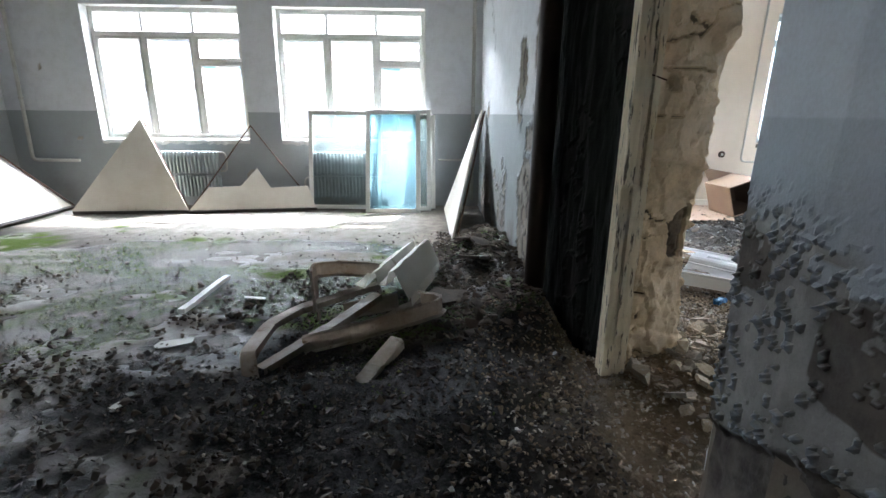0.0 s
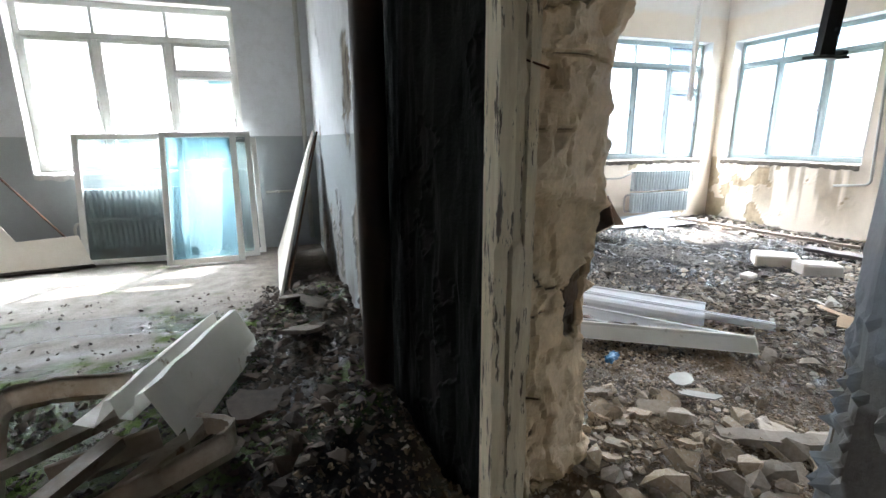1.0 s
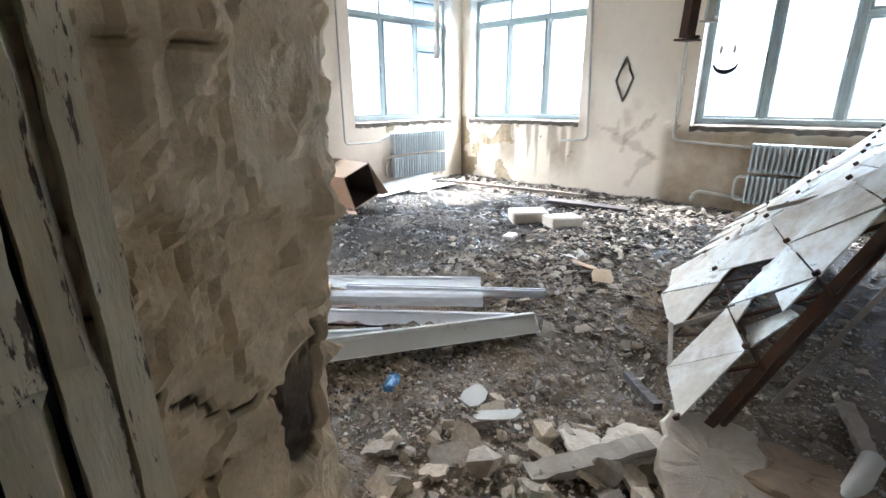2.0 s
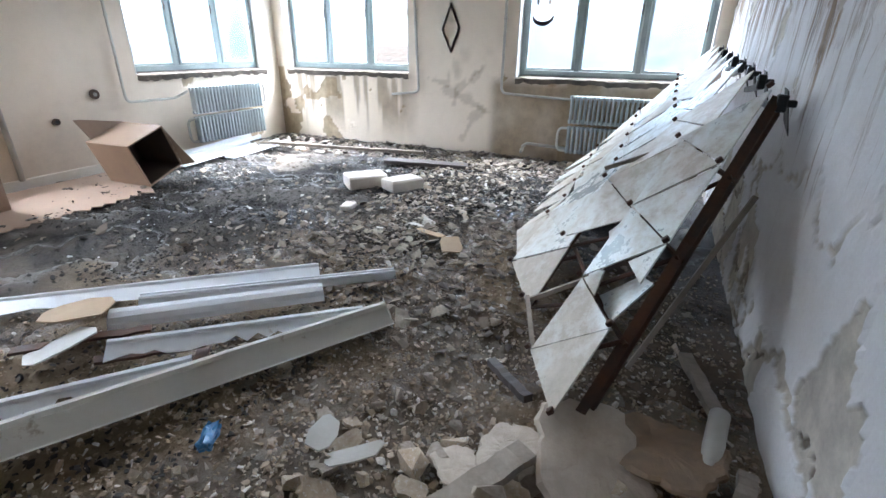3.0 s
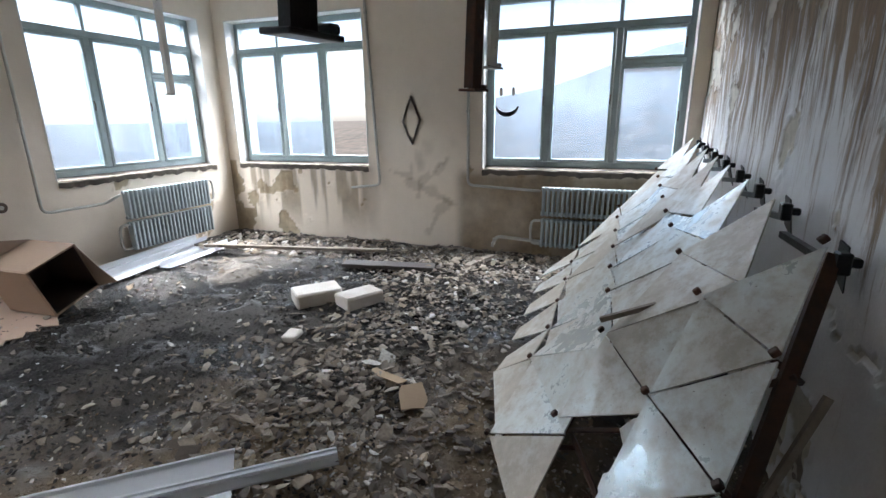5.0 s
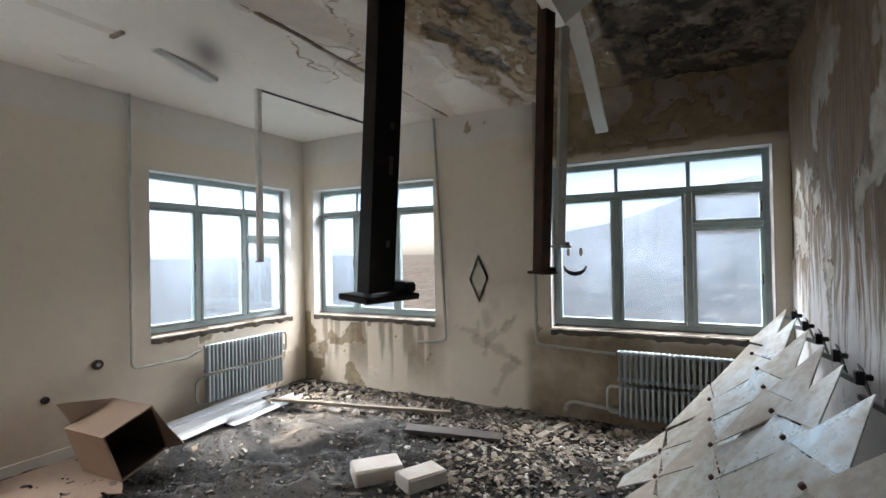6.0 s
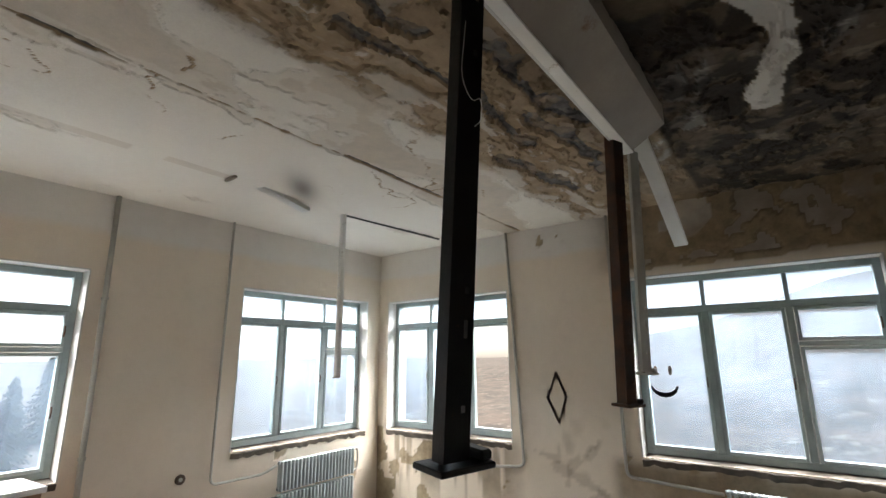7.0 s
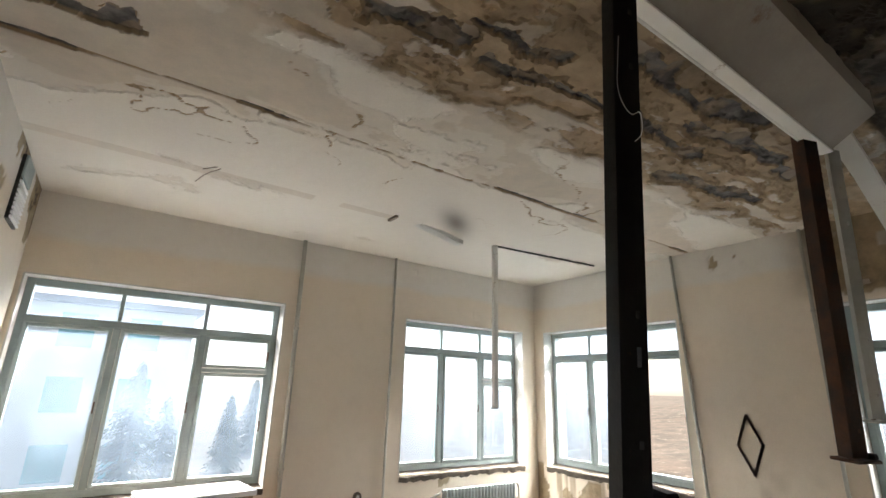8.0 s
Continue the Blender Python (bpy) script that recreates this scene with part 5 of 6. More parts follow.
# ---- the lean-to things of the first room ----
def tri_board(name, pts, label, thick=0.022, rail=True, outline=None):
    """A triangular board standing on its base; pts: two base corners and the apex."""
    a, b2, c = [Vector(p) for p in pts]
    t = thing(name, (a + b2) / 2, label, "panel", "triangular boards")
    o = (a + b2) / 2
    u = (b2 - a).normalized()
    nrm = u.cross(c - a).normalized()
    v = nrm.cross(u)
    m = Matrix((u, v, nrm)).transposed().to_4x4()
    m.translation = Vector((0, 0, 0))
    to2 = lambda p: ((p - o).dot(u), (p - o).dot(v))
    part("board", slab(outline or [to2(a), to2(b2), to2(c)], thick, m=m), PLATE_WHITE, t)
    if rail:
        L = (b2 - a).length
        bm = bmesh.new()
        add_box(bm, (-L / 2, -0.03, -0.06), (L / 2, 0.0, 0.01), 0.004, m)
        part("base_rail", bm, DARK_WOOD, t, "dark base rail")
        bm = bmesh.new()
        for p in (a, b2):
            tube([p - o - nrm * 0.03, c - o - nrm * 0.03], 0.010, 6, bm)
        part("frame", bm, RUST, t, "steel edge frame")
    return t, m, to2


tri_board("triangle_board", [(-4.30, 6.93, 0.04), (-2.88, 7.03, 0.04), (-3.50, 7.36, 1.19)], "large cream triangular board leaning below the window")
tri_board("triangle_board", [(-2.86, 7.0, 0.04), (-1.26, 7.24, 0.04), (-2.15, 7.5, 1.12)], "broken cream triangular board with its bare steel frame",
          outline=[(-0.80, 0.0), (0.80, 0.0), (0.70, 0.30), (0.22, 0.28), (0.05, 0.55), (-0.16, 0.31), (-0.56, 0.30)])
tri_board("triangle_board", [(-4.56, 5.2, 0.04), (-4.57, 7.3, 0.04), (-5.28, 6.05, 1.6)][::-1][1:] + [(-5.28, 6.05, 1.6)], "cream triangular board leaning on the side wall")
tri_board("triangle_board", [(0.50, 7.25, 0.02), (0.52, 5.52, 0.02), (0.935, 6.90, 1.33)], "cream triangular board with dark back leaning on the partition")


def leaning_sash(at, width, height, lean, label, rail=None, mullion=None, rz=0.0, glass=None):
    t = thing("window_sash", at, label, "window sash", "leaning sashes", rz=rz, rx=-lean)
    f = part("sash_frame", rect_frame(bmesh.new(), 0, width, 0, height, 0.055, -0.022, 0.022, 0.004), FRAME_A, t)
    if rail:
        part("rail", box((0.05, -0.018, rail - 0.02), (width - 0.05, 0.018, rail + 0.02), 0.004), FRAME_A, t)
    if mullion:
        part("mullion", box((mullion - 0.03, -0.03, 0.0), (mullion + 0.03, 0.03, height), 0.004), FRAME_A, t)
    p = part("pane", box((0.05, -0.002, 0.05), (width - 0.05, 0.002, height - 0.05)), glass or GLASS_SASH_GREY, t)
    p.visible_shadow = False
    return t


leaning_sash((-1.36, 7.27, 0.02), 0.84, 1.31, 10, "white window sash with dusty glass leaning on the wall", rz=-2)
leaning_sash((-0.56, 6.98, 0.02), 0.72, 1.37, 18, "white double window sash with bluish dusty glass", mullion=0.69, rz=1, glass=GLASS_SASH)
leaning_sash((-0.42, 7.14, 0.02), 0.72, 1.35, 14, "white window sash standing behind another sash", rz=1)
leaning_sash((0.06, 7.28, 0.02), 0.30, 1.26, 9, "narrow brown edged window sash in a row of sashes", rz=3)

# ---- radiators and pipes ----
def radiator(m, width, label):
    r = new("radiator")
    r.matrix_world = m
    tagged(r, label, "radiator", "radiators")
    for z0, z1 in ((0.0, 0.295), (0.325, 0.62)):
        part("manifold", tube([(0.0, 0, z0 + 0.02), (width, 0, z0 + 0.02)], 0.02, 8), RAD, r)
        part("manifold", tube([(0.0, 0, z1 - 0.02), (width, 0, z1 - 0.02)], 0.02, 8), RAD, r)
        nf = int(width / 0.047)
        fin = None
        for k in range(nf):
            x = (k + 0.5) * width / nf
            if fin is None:
                fin = part("fin", box((-0.012, -0.055, z0), (0.012, 0.03, z1), 0.006), RAD, r)
                fin.location = (x, 0, 0)
            else:
                o = fin.copy()
                scene.collection.objects.link(o)
                o.location = (x, 0, 0)
    for s, x in ((-1, 0.0), (1, width)):
        part("elbow", tube(rounded([(x, 0, 0.60), (x + s * 0.09, 0, 0.60), (x + s * 0.09, 0, 0.35), (x, 0, 0.35)] if s > 0 else [(x, 0, 0.27), (x + s * 0.10, 0, 0.27), (x + s * 0.10, 0, 0.02), (x, 0, 0.02)], 0.09, 5), 0.014, 8), PIPE_GREY, r)
    return r


radiator(pose(5.42, 7.47, 0.15), 1.05, "pale blue two-row steel radiator under the corner window")
radiator(pose(6.93, 3.50, 0.14, 0, 0, -90), 1.05, "grey-blue two-row steel radiator under the window")
radiator(pose(-1.35, 7.45, 0.15), 1.1, "grey radiator behind the leaning window sashes")
radiator(pose(-3.9, 7.48, 0.15), 1.3, "grey radiator behind a triangular board")


def wall_pipe(points, radius, label, material=PIPE_GREY, r=0.07):
    t = thing("wall_pipe", points[0], label, "pipe", "wall pipes")
    part("pipe", tube(rounded([Vector(p) - Vector(points[0]) for p in points], r, 5), radius, 10), material, t, smooth=True)
    for k in range(2):
        a, b2 = Vector(points[0]), Vector(points[1])
        q = a.lerp(b2, 0.3 + 0.4 * k) - a
        part("collar", tube([q - Vector((0, 0, 0.012)), q + Vector((0, 0, 0.012))], radius * 1.35, 8), material, t)
    return t


wall_pipe([(4.735, 7.565, 3.33), (4.735, 7.565, 0.66), (5.30, 7.55, 0.66), (5.42, 7.50, 0.73)], 0.013, "thin grey heating pipe bent towards the radiator")
wall_pipe([(3.64, 7.575, 3.33), (3.665, 7.575, 0.1)], 0.022, "vertical grey heating riser on the window wall")
wall_pipe([(7.0, 5.50, 3.33), (7.0, 5.38, 0.70), (7.0, 5.76, 0.66)], 0.015, "thin grey heating pipe bent below the window")
wall_pipe([(7.0, 4.30, 3.33), (7.0, 4.31, 0.74), (6.97, 3.52, 0.71)], 0.015, "thin grey heating pipe beside the window")
wall_pipe([(6.97, 4.02, 0.08), (6.97, 3.98, 0.20), (6.95, 3.50, 0.18)], 0.018, "short pipe at the radiator's foot")
wall_pipe([(-5.08, 7.55, 3.33), (-5.15, 7.55, 0.63), (-4.52, 7.54, 0.63)], 0.022, "white painted heating pipe in the corner")
wall_pipe([(0.86, 7.55, 3.33), (0.88, 7.55, 0.1)], 0.025, "white painted riser in the corner")
wall_pipe([(0.40, 7.56, 0.66), (0.84, 7.56, 0.66)], 0.014, "thin white pipe along the grey dado")

# ---- hanging steel of the far room ----
def hanger(at, z0, z1, w, d, material, label, plate_w, holes=True, rz=0.0, rx=0.0):
    """A folded steel channel that hangs from the ceiling, with a foot plate and slots."""
    t = thing("ceiling_hanger", (at[0], at[1], z0), label, "hanger", "ceiling hangers", rz=rz, rx=rx)
    h = z1 - z0
    slots = [(0.10, 0.115), (0.26, 0.30), (0.36, 0.375), (0.95, 0.965), (1.1, 1.115)] if holes else []
    part("flange", box((-w / 2, 0.0, 0), (-w / 2 + 0.004, d, h)), material, t)
    part("flange", box((w / 2 - 0.004, 0.0, 0), (w / 2, d, h)), material, t)
    sx = w * 0.18
    xs = [-w / 2 + 0.002, sx - 0.006, sx + 0.006, w / 2 - 0.002]
    zs = sorted({0.0, h} | {z for s in slots for z in s})
    v, f = [(x, 0.0, z) for z in zs for x in xs], []
    for q in range(len(zs) - 1):
        for e in range(3):
            if not (e == 1 and any(abs(zs[q] - s[0]) < 1e-6 for s in slots)):
                f.append((4 * q + e, 4 * q + e + 1, 4 * q + e + 5, 4 * q + e + 4))
    web = bmesh.new()
    vs = [web.verts.new(q) for q in v]
    for q in f:
        web.faces.new([vs[e] for e in q])
    bmesh.ops.solidify(web, geom=web.faces[:], thickness=0.004)
    part("web", web, material, t)
    bm = box((-plate_w * 0.42, -0.03, -0.018), (plate_w * 0.58, d + 0.03, -0.004), 0.003)
    add_box(bm, (plate_w * 0.35, -0.02, -0.004), (plate_w * 0.58, d + 0.015, 0.02), 0.006)
    part("foot_plate", bm, material, t)
    part("bolt", tube([(-w * 0.3, d / 2, -0.004), (-w * 0.3, d / 2, 0.02)], 0.009, 6), RUST, t)
    return t


main = hanger((3.045, 3.44), 1.625, 3.36, 0.076, 0.038, BLACK_STEEL, "long black steel channel hanging from the ceiling with a foot plate", 0.16, rz=-12, rx=4.5)
part("wire", tube(rounded([(-0.03, -0.008, 1.02), (-0.05, -0.02, 0.86), (-0.02, -0.03, 0.80), (0.02, -0.02, 0.84), (0.03, -0.015, 0.78), (0.01, -0.01, 0.76)], 0.04, 4), 0.0012, 5), SHEET, main, "thin white wire")
hanger((4.80, 3.57), 1.60, 3.12, 0.085, 0.06, RUST, "rusty dark steel channel hanging below the ceiling trough", 0.13, rz=-20, rx=2.7)
hanger((5.16, 3.57), 1.75, 3.12, 0.085, 0.02, PIPE_GREY, "perforated white steel strip with rust hanging from the ceiling", 0.12, rz=-20, rx=2.7)
trough = thing("ceiling_trough", (3.4, 3.42, 3.2), "white sheet metal lamp trough fixed below the ceiling", "lamp trough")
TROUGH_PAINT = plain("stained trough paint", (0.46, 0.41, 0.345), (0.36, 0.31, 0.255), 0.75, 3, 60, 0.2, wear=(0.25, 0.14, 0.07), wear_at=(0.62, 0.74))
part("lip", box((-1.9, 0.116, -0.150), (1.60, 0.130, 0.02), 0.003), SHEET_CREAM, trough, "white folded lip")
part("lip", box((-1.9, 0.058, -0.152), (1.60, 0.115, -0.142), 0.003), SHEET_CREAM, trough, "white folded lip")
part("end_plate", slab([(0.11, -0.09), (0.08, -0.128), (-0.09, -0.02), (-0.09, 0.11), (0.11, 0.11)], 0.006, m=Matrix(((0, 0, 1, 1.601), (1, 0, 0, 0), (0, 1, 0, 0), (0, 0, 0, 1)))), RUSTED_SHEET, trough, "rusty end plate")
bm = bmesh.new()
prof = [(0.114, -0.10), (0.070, -0.140), (-0.13, -0.02), (-0.13, 0.12), (0.114, 0.12)]
ends = [[bm.verts.new((x, y, z)) for y, z in prof] for x in (-1.9, 1.60)]
bm.faces.new(ends[0])
bm.faces.new(ends[1][::-1])
for k in range(5):
    bm.faces.new((ends[0][k], ends[1][k], ends[1][(k + 1) % 5], ends[0][(k + 1) % 5]))
part("housing", bm, TROUGH_PAINT, trough)
strip = thing("dangling_strip", (5.2, 3.5, 3.2), "white sheet metal strip dangling from the damaged ceiling", "sheet metal strip")
part("sheet", sheet_strip([Vector((0, 0, 0.06)), Vector((0.4, 0.0, -0.10)), Vector((0.9, 0.02, -0.28)), Vector((1.36, 0.04, -0.44))], [(-0.055, 0.02), (-0.05, 0.0), (0.05, 0.0), (0.055, 0.02)], 0.003, rng, 0.003), SHEET_CREAM, strip)
bar = thing("ceiling_hanger", (5.27, 6.42, 1.67), "thin pale steel bar hanging from a ceiling rail", "hanger", "ceiling hangers")
part("bar", box((-0.026, -0.022, 0), (0.026, 0.022, 1.61), 0.003), SHEET_CREAM, bar)
part("foot", box((-0.055, -0.015, -0.014), (0.03, 0.015, 0.0), 0.003), PIPE_GREY, bar)
part("rail", tube(rounded([(-0.02, 0, 1.60), (0.05, -0.005, 1.615), (1.42, -0.15, 1.61)], 0.03, 3), 0.014, 6), BLACK_STEEL, bar, "dark ceiling rail")
lampbase = thing("ceiling_lamp_base", (4.12, 6.37, 3.285), "broken strip lamp base hanging from the ceiling", "lamp")
part("base", sheet_strip([Vector((-0.4, -0.05, 0.02)), Vector((0.1, 0.0, 0.01)), Vector((0.5, 0.07, -0.03)), Vector((0.72, 0.10, -0.06))], [(-0.055, 0.025), (-0.05, -0.005), (0.05, -0.005), (0.055, 0.025)], 0.003, rng, 0.003), SHEET_CREAM, lampbase)
part("clamp", box((-0.12, -0.09, -0.02), (-0.09, 0.06, 0.03), 0.004), GREY_CHUNK, lampbase)
wires = thing("loose_wire", (2.62, 6.24, 3.33), "loose grey wires hanging from the ceiling", "wire")
part("wire", tube(rounded([(0, 0, 0.02), (-0.06, 0.02, -0.05), (-0.14, 0.05, -0.09), (-0.20, 0.06, -0.17)], 0.05, 4), 0.004, 6), GRAPHITE, wires)
part("wire", tube(rounded([(0, 0, 0.02), (-0.05, 0.0, -0.03), (-0.17, 0.02, -0.08)], 0.05, 4), 0.004, 6), GRAPHITE, wires)
vent = thing("vent_grille", (1.475, 6.80, 2.77), "white vent grille with dark slots high on the wall", "vent grille")
# a black sheet behind the slats stands in for the unlit duct
part("backing", box((-0.015, -0.15, 0.0), (0.004, 0.15, 0.44)), BLACK_PLASTIC, vent)
for k in range(9):
    part("slat", box((0.004, -0.145, 0.01 + 0.03 * k), (0.018, 0.145, 0.027 + 0.03 * k), 0.002), SHEET, vent)
part("cover", box((0.004, -0.145, 0.29), (0.018, 0.145, 0.44), 0.003), FRAME_B, vent)
for x, z in ((4.46, 0.76), (4.07, 0.55)):
    so = thing("wall_socket", (x, 7.59, z), "broken round wall socket, its hole a dark disc", "socket", "wall sockets", rx=90)
    # solid dark discs: the darkness of the open hole is put into their colour
    part("rim", tube([(0, 0, -0.01), (0, 0, 0.008)], 0.045 if z > 0.6 else 0.03, 18), CHIPBOARD, so)
    part("core", tube([(0, 0, 0.006), (0, 0, 0.014)], 0.018, 12), PIPE_GREY if z > 0.6 else BLACK_PLASTIC, so)

# marks drawn on the wall and the pane
mark = thing("diamond_mark", (XE - 0.012, 4.967, 1.42), "brown diamond outline painted on the plaster", "wall drawing")
corners = [(0, 0.25), (0.105, 0.01), (0.005, -0.245), (-0.105, -0.01)]
for k in range(4):
    a, b2 = Vector((0, -corners[k][0], corners[k][1])), Vector((0, -corners[(k + 1) % 4][0], corners[(k + 1) % 4][1]))
    d = (b2 - a).normalized()
    s = d.cross(Vector((1, 0, 0))) * 0.012
    bm = bmesh.new()
    bm.faces.new([bm.verts.new(p) for p in (a - s - d * 0.012, b2 - s + d * 0.012, b2 + s + d * 0.012, a + s - d * 0.012)])
    bmesh.ops.solidify(bm, geom=bm.faces[:], thickness=0.003)
    part("stroke", bm, GRAPHITE, mark)
face = thing("smile_mark", (XE + 0.155, 3.94, 1.56), "dark smile drawn on the dusty window pane", "window drawing")
for y in (0.065, -0.065):
    bm = slab([(0.018 * math.cos(a * 0.5236), 0.045 * math.sin(a * 0.5236)) for a in range(12)], 0.003, m=Matrix(((0, 0, 1, 0), (1, 0, 0, y), (0, 1, 0, 0.14), (0, 0, 0, 1))))
    part("stroke", bm, GRAPHITE, face)
arc_out = [(0.125 * math.cos(a), 0.11 * math.sin(a)) for a in np.linspace(math.pi * 1.02, math.pi * 1.98, 14)]
arc_in = [(0.105 * math.cos(a), 0.065 * math.sin(a)) for a in np.linspace(math.pi * 1.98, math.pi * 1.02, 14)]
bm = bmesh.new()
vo, vi = [bm.verts.new((0, x, z)) for x, z in arc_out], [bm.verts.new((0, x, z)) for x, z in arc_in[::-1]]
for k in range(13):
    bm.faces.new((vo[k], vo[k + 1], vi[k + 1], vi[k]))
bmesh.ops.solidify(bm, geom=bm.faces[:], thickness=0.003)
part("stroke", bm, GRAPHITE, face)

# ---- furniture and loose things of the far room ----
drawer = new("drawer_box")
drawer.matrix_world = pose(4.15, 6.62, 0.045, 0, 0, 3) @ pose(0, 0, 0, 0, -19, 0)
tagged(drawer, "overturned brown veneer drawer box with an open front", "drawer")
W2, D2, H2, TH = 0.39, 0.50, 0.40, 0.014
part("side", box((0, 0, 0), (TH, D2, H2), 0.002), BROWN_BOARD, drawer)
part("side", box((W2 - TH, 0, 0), (W2, D2, H2), 0.002), BROWN_BOARD, drawer)
part("bottom", box((TH, 0, 0), (W2 - TH, D2, TH), 0.002), BROWN_BOARD, drawer)
part("top", box((TH, 0, H2 - TH), (W2 - TH, D2, H2), 0.002), BROWN_BOARD, drawer)
part("back", box((TH, D2 - TH, TH), (W2 - TH, D2, H2 - TH), 0.002), CHIPBOARD, drawer)
# thin darker sheets over the box's inner faces
part("inner_lining", box((TH, 0.012, TH), (TH + 0.003, D2 - TH, H2 - TH)), CHIPBOARD, drawer)
part("inner_lining", box((W2 - TH - 0.003, 0.012, TH), (W2 - TH, D2 - TH, H2 - TH)), CHIPBOARD, drawer)
part("inner_lining", box((TH + 0.004, 0.012, TH), (W2 - TH - 0.004, D2 - TH, TH + 0.003)), CHIPBOARD, drawer)
part("torn_edge", slab([(0.0, 0.0), (0.34, 0.0), (0.03, 0.17), (-0.02, 0.19)], 0.012, m=pose(0.05, D2 - 0.004, H2, 78, 0, 0)), BROWN_BOARD, drawer, "torn board corner")
part("torn_edge", slab([(0.0, 0.0), (0.11, -0.02), (0.05, 0.16), (0.0, 0.37)], 0.012, m=pose(W2, 0.0, 0.0, 90, 0, -38)), BROWN_BOARD, drawer, "torn board corner")
part("core", tube([(0.24, D2 - TH - 0.012, 0.2), (0.24, D2 - TH - 0.001, 0.2)], 0.012, 10), PIPE_GREY, drawer, "round metal lock")

cab = thing("cabinet", (2.9, 7.15, 0.0), "brown low cabinet with a white top under the window", "cabinet", rz=6)
part("body", box((-0.38, -0.2, 0.04), (0.36, 0.2, 0.99), 0.004), BROWN_BOARD, cab)
part("top", box((-0.40, -0.22, 0.99), (0.38, 0.21, 1.03), 0.005), SHEET, cab, "white table top")
for x in (-0.19, 0.17):
    d = part("door", box((x - 0.175, -0.216, 0.08), (x + 0.175, -0.2, 0.96), 0.003), BROWN_BOARD, cab)
    part("handle", tube([(x + 0.12, -0.225, 0.5), (x + 0.12, -0.225, 0.6)], 0.007, 6), RUST, d)

lino_pts = [(1.6, 6.55)]
rng = random.Random(33)
x = 1.6
while x < 4.1:
    lino_pts += [(x, 6.50 + rng.uniform(-0.03, 0.03)), (x + 0.05, 6.56 + rng.uniform(-0.02, 0.02))]
    x += rng.uniform(0.09, 0.14)
lino_pts += [(4.15, 6.62), (4.5, 7.1), (4.45, 7.52), (1.6, 7.52)]
lino = thing("linoleum_sheet", (0, 0, 0.028), "torn brown linoleum sheet with a jagged edge on the floor", "linoleum")
part("sheet", slab(lino_pts[1:], 0.008), plain("pinkish brown linoleum", (0.42, 0.30, 0.22), (0.32, 0.225, 0.165), 0.6, 2, 60, 0.15), lino)
sk = part("baseboard", box((XB, YN - 0.02, 0.0), (4.75, YN - 0.004, 0.11), 0.004), PLATE_WHITE)
tagged(sk, "cream wooden baseboard along the window wall", "baseboard", kind="structure")

for k, (a, b2, w) in enumerate([((4.75, 7.02, 0.06), (5.95, 7.12, 0.08), 0.20), ((4.85, 7.28, 0.06), (6.1, 7.26, 0.12), 0.18), ((5.3, 6.9, 0.05), (6.25, 6.95, 0.06), 0.14)]):
    t = thing("white_board", a, "white sheet metal cover lying below the radiator", "board", "white boards on the floor")
    part("sheet", sheet_strip([Vector(p) - Vector(a) for p in subdivided(a, b2, 6, rng, 0.005)], [(-w / 2, 0.05), (-w / 2 + 0.01, 0.0), (w / 2 - 0.01, 0.0), (w / 2, 0.05)], 0.003), SHEET, t)


def plank(a, b2, w, h, material, label, name="plank", category="plank", group="loose planks"):
    a, b2 = Vector(a), Vector(b2)
    t = thing(name, a, label, category, group)
    d = b2 - a
    m = Matrix.Translation((0, 0, 0)) @ d.to_track_quat("X", "Z").to_matrix().to_4x4()
    bm = bmesh.new()
    n = 10
    rows = []
    for k in range(n + 1):
        x = d.length * k / n
        j = [rng.uniform(-0.004, 0.004) for _ in range(4)]
        rows.append([bm.verts.new(m @ Vector((x + j[0], s * w / 2 + j[1], z + j[2]))) for s, z in ((-1, 0), (1, 0), (1, h), (-1, h))])
    for r, q in zip(rows, rows[1:]):
        for k in range(4):
            bm.faces.new((r[k], r[(k + 1) % 4], q[(k + 1) % 4], q[k]))
    bm.faces.new(rows[0][::-1])
    bm.faces.new(rows[-1])
    part("board", bm, material, t)
    return t


plank((5.90, 7.06, 0.10), (6.52, 5.08, 0.05), 0.05, 0.03, WOOD, "long thin wooden batten lying across the rubble")
plank((5.93, 7.08, 0.02), (5.80, 6.95, 0.14), 0.04, 0.02, WOOD, "short batten propping another batten")
plank((5.95, 5.26, 0.05), (6.15, 4.38, 0.03), 0.16, 0.035, DARK_WOOD, "dark damp board on the rubble")
plank((2.18, 3.03, 0.07), (2.56, 2.80, 0.09), 0.075, 0.035, WOOD, "short pale timber offcut on the rubble")
plank((2.99, 3.05, 0.05), (2.80, 2.86, 0.08), 0.035, 0.03, DARK_WOOD, "short charred batten in the rubble")
plank((2.50, 2.24, 0.04), (2.74, 2.20, 0.10), 0.05, 0.03, WOOD, "broken batten at the foot of the wall")
plank((3.02, 2.24, 0.05), (3.35, 2.34, 0.06), 0.05, 0.03, WOOD, "broken batten under the leaning screen")
plank((-1.32, 4.42, 0.02), (-1.31, 3.68, 0.04), 0.045, 0.03, FRAME_A, "white painted batten on the wet floor")
plank((6.3, 4.1, 0.03), (6.75, 3.95, 0.03), 0.07, 0.03, WOOD, "pale offcut near the radiator")
for a, b2 in (((2.30, 4.42, 0.10), (2.62, 4.22, 0.04)), ((2.62, 4.22, 0.03), (2.40, 4.02, 0.07)), ((2.20, 4.78, 0.10), (2.55, 4.44, 0.10)), ((2.1, 4.3, 0.07), (2.4, 4.15, 0.05))):
    plank(a, b2, 0.05, 0.012, RUST, "rusty steel angle piece among the fallen lamp troughs", "steel_angle", "steel angle", "steel angles")
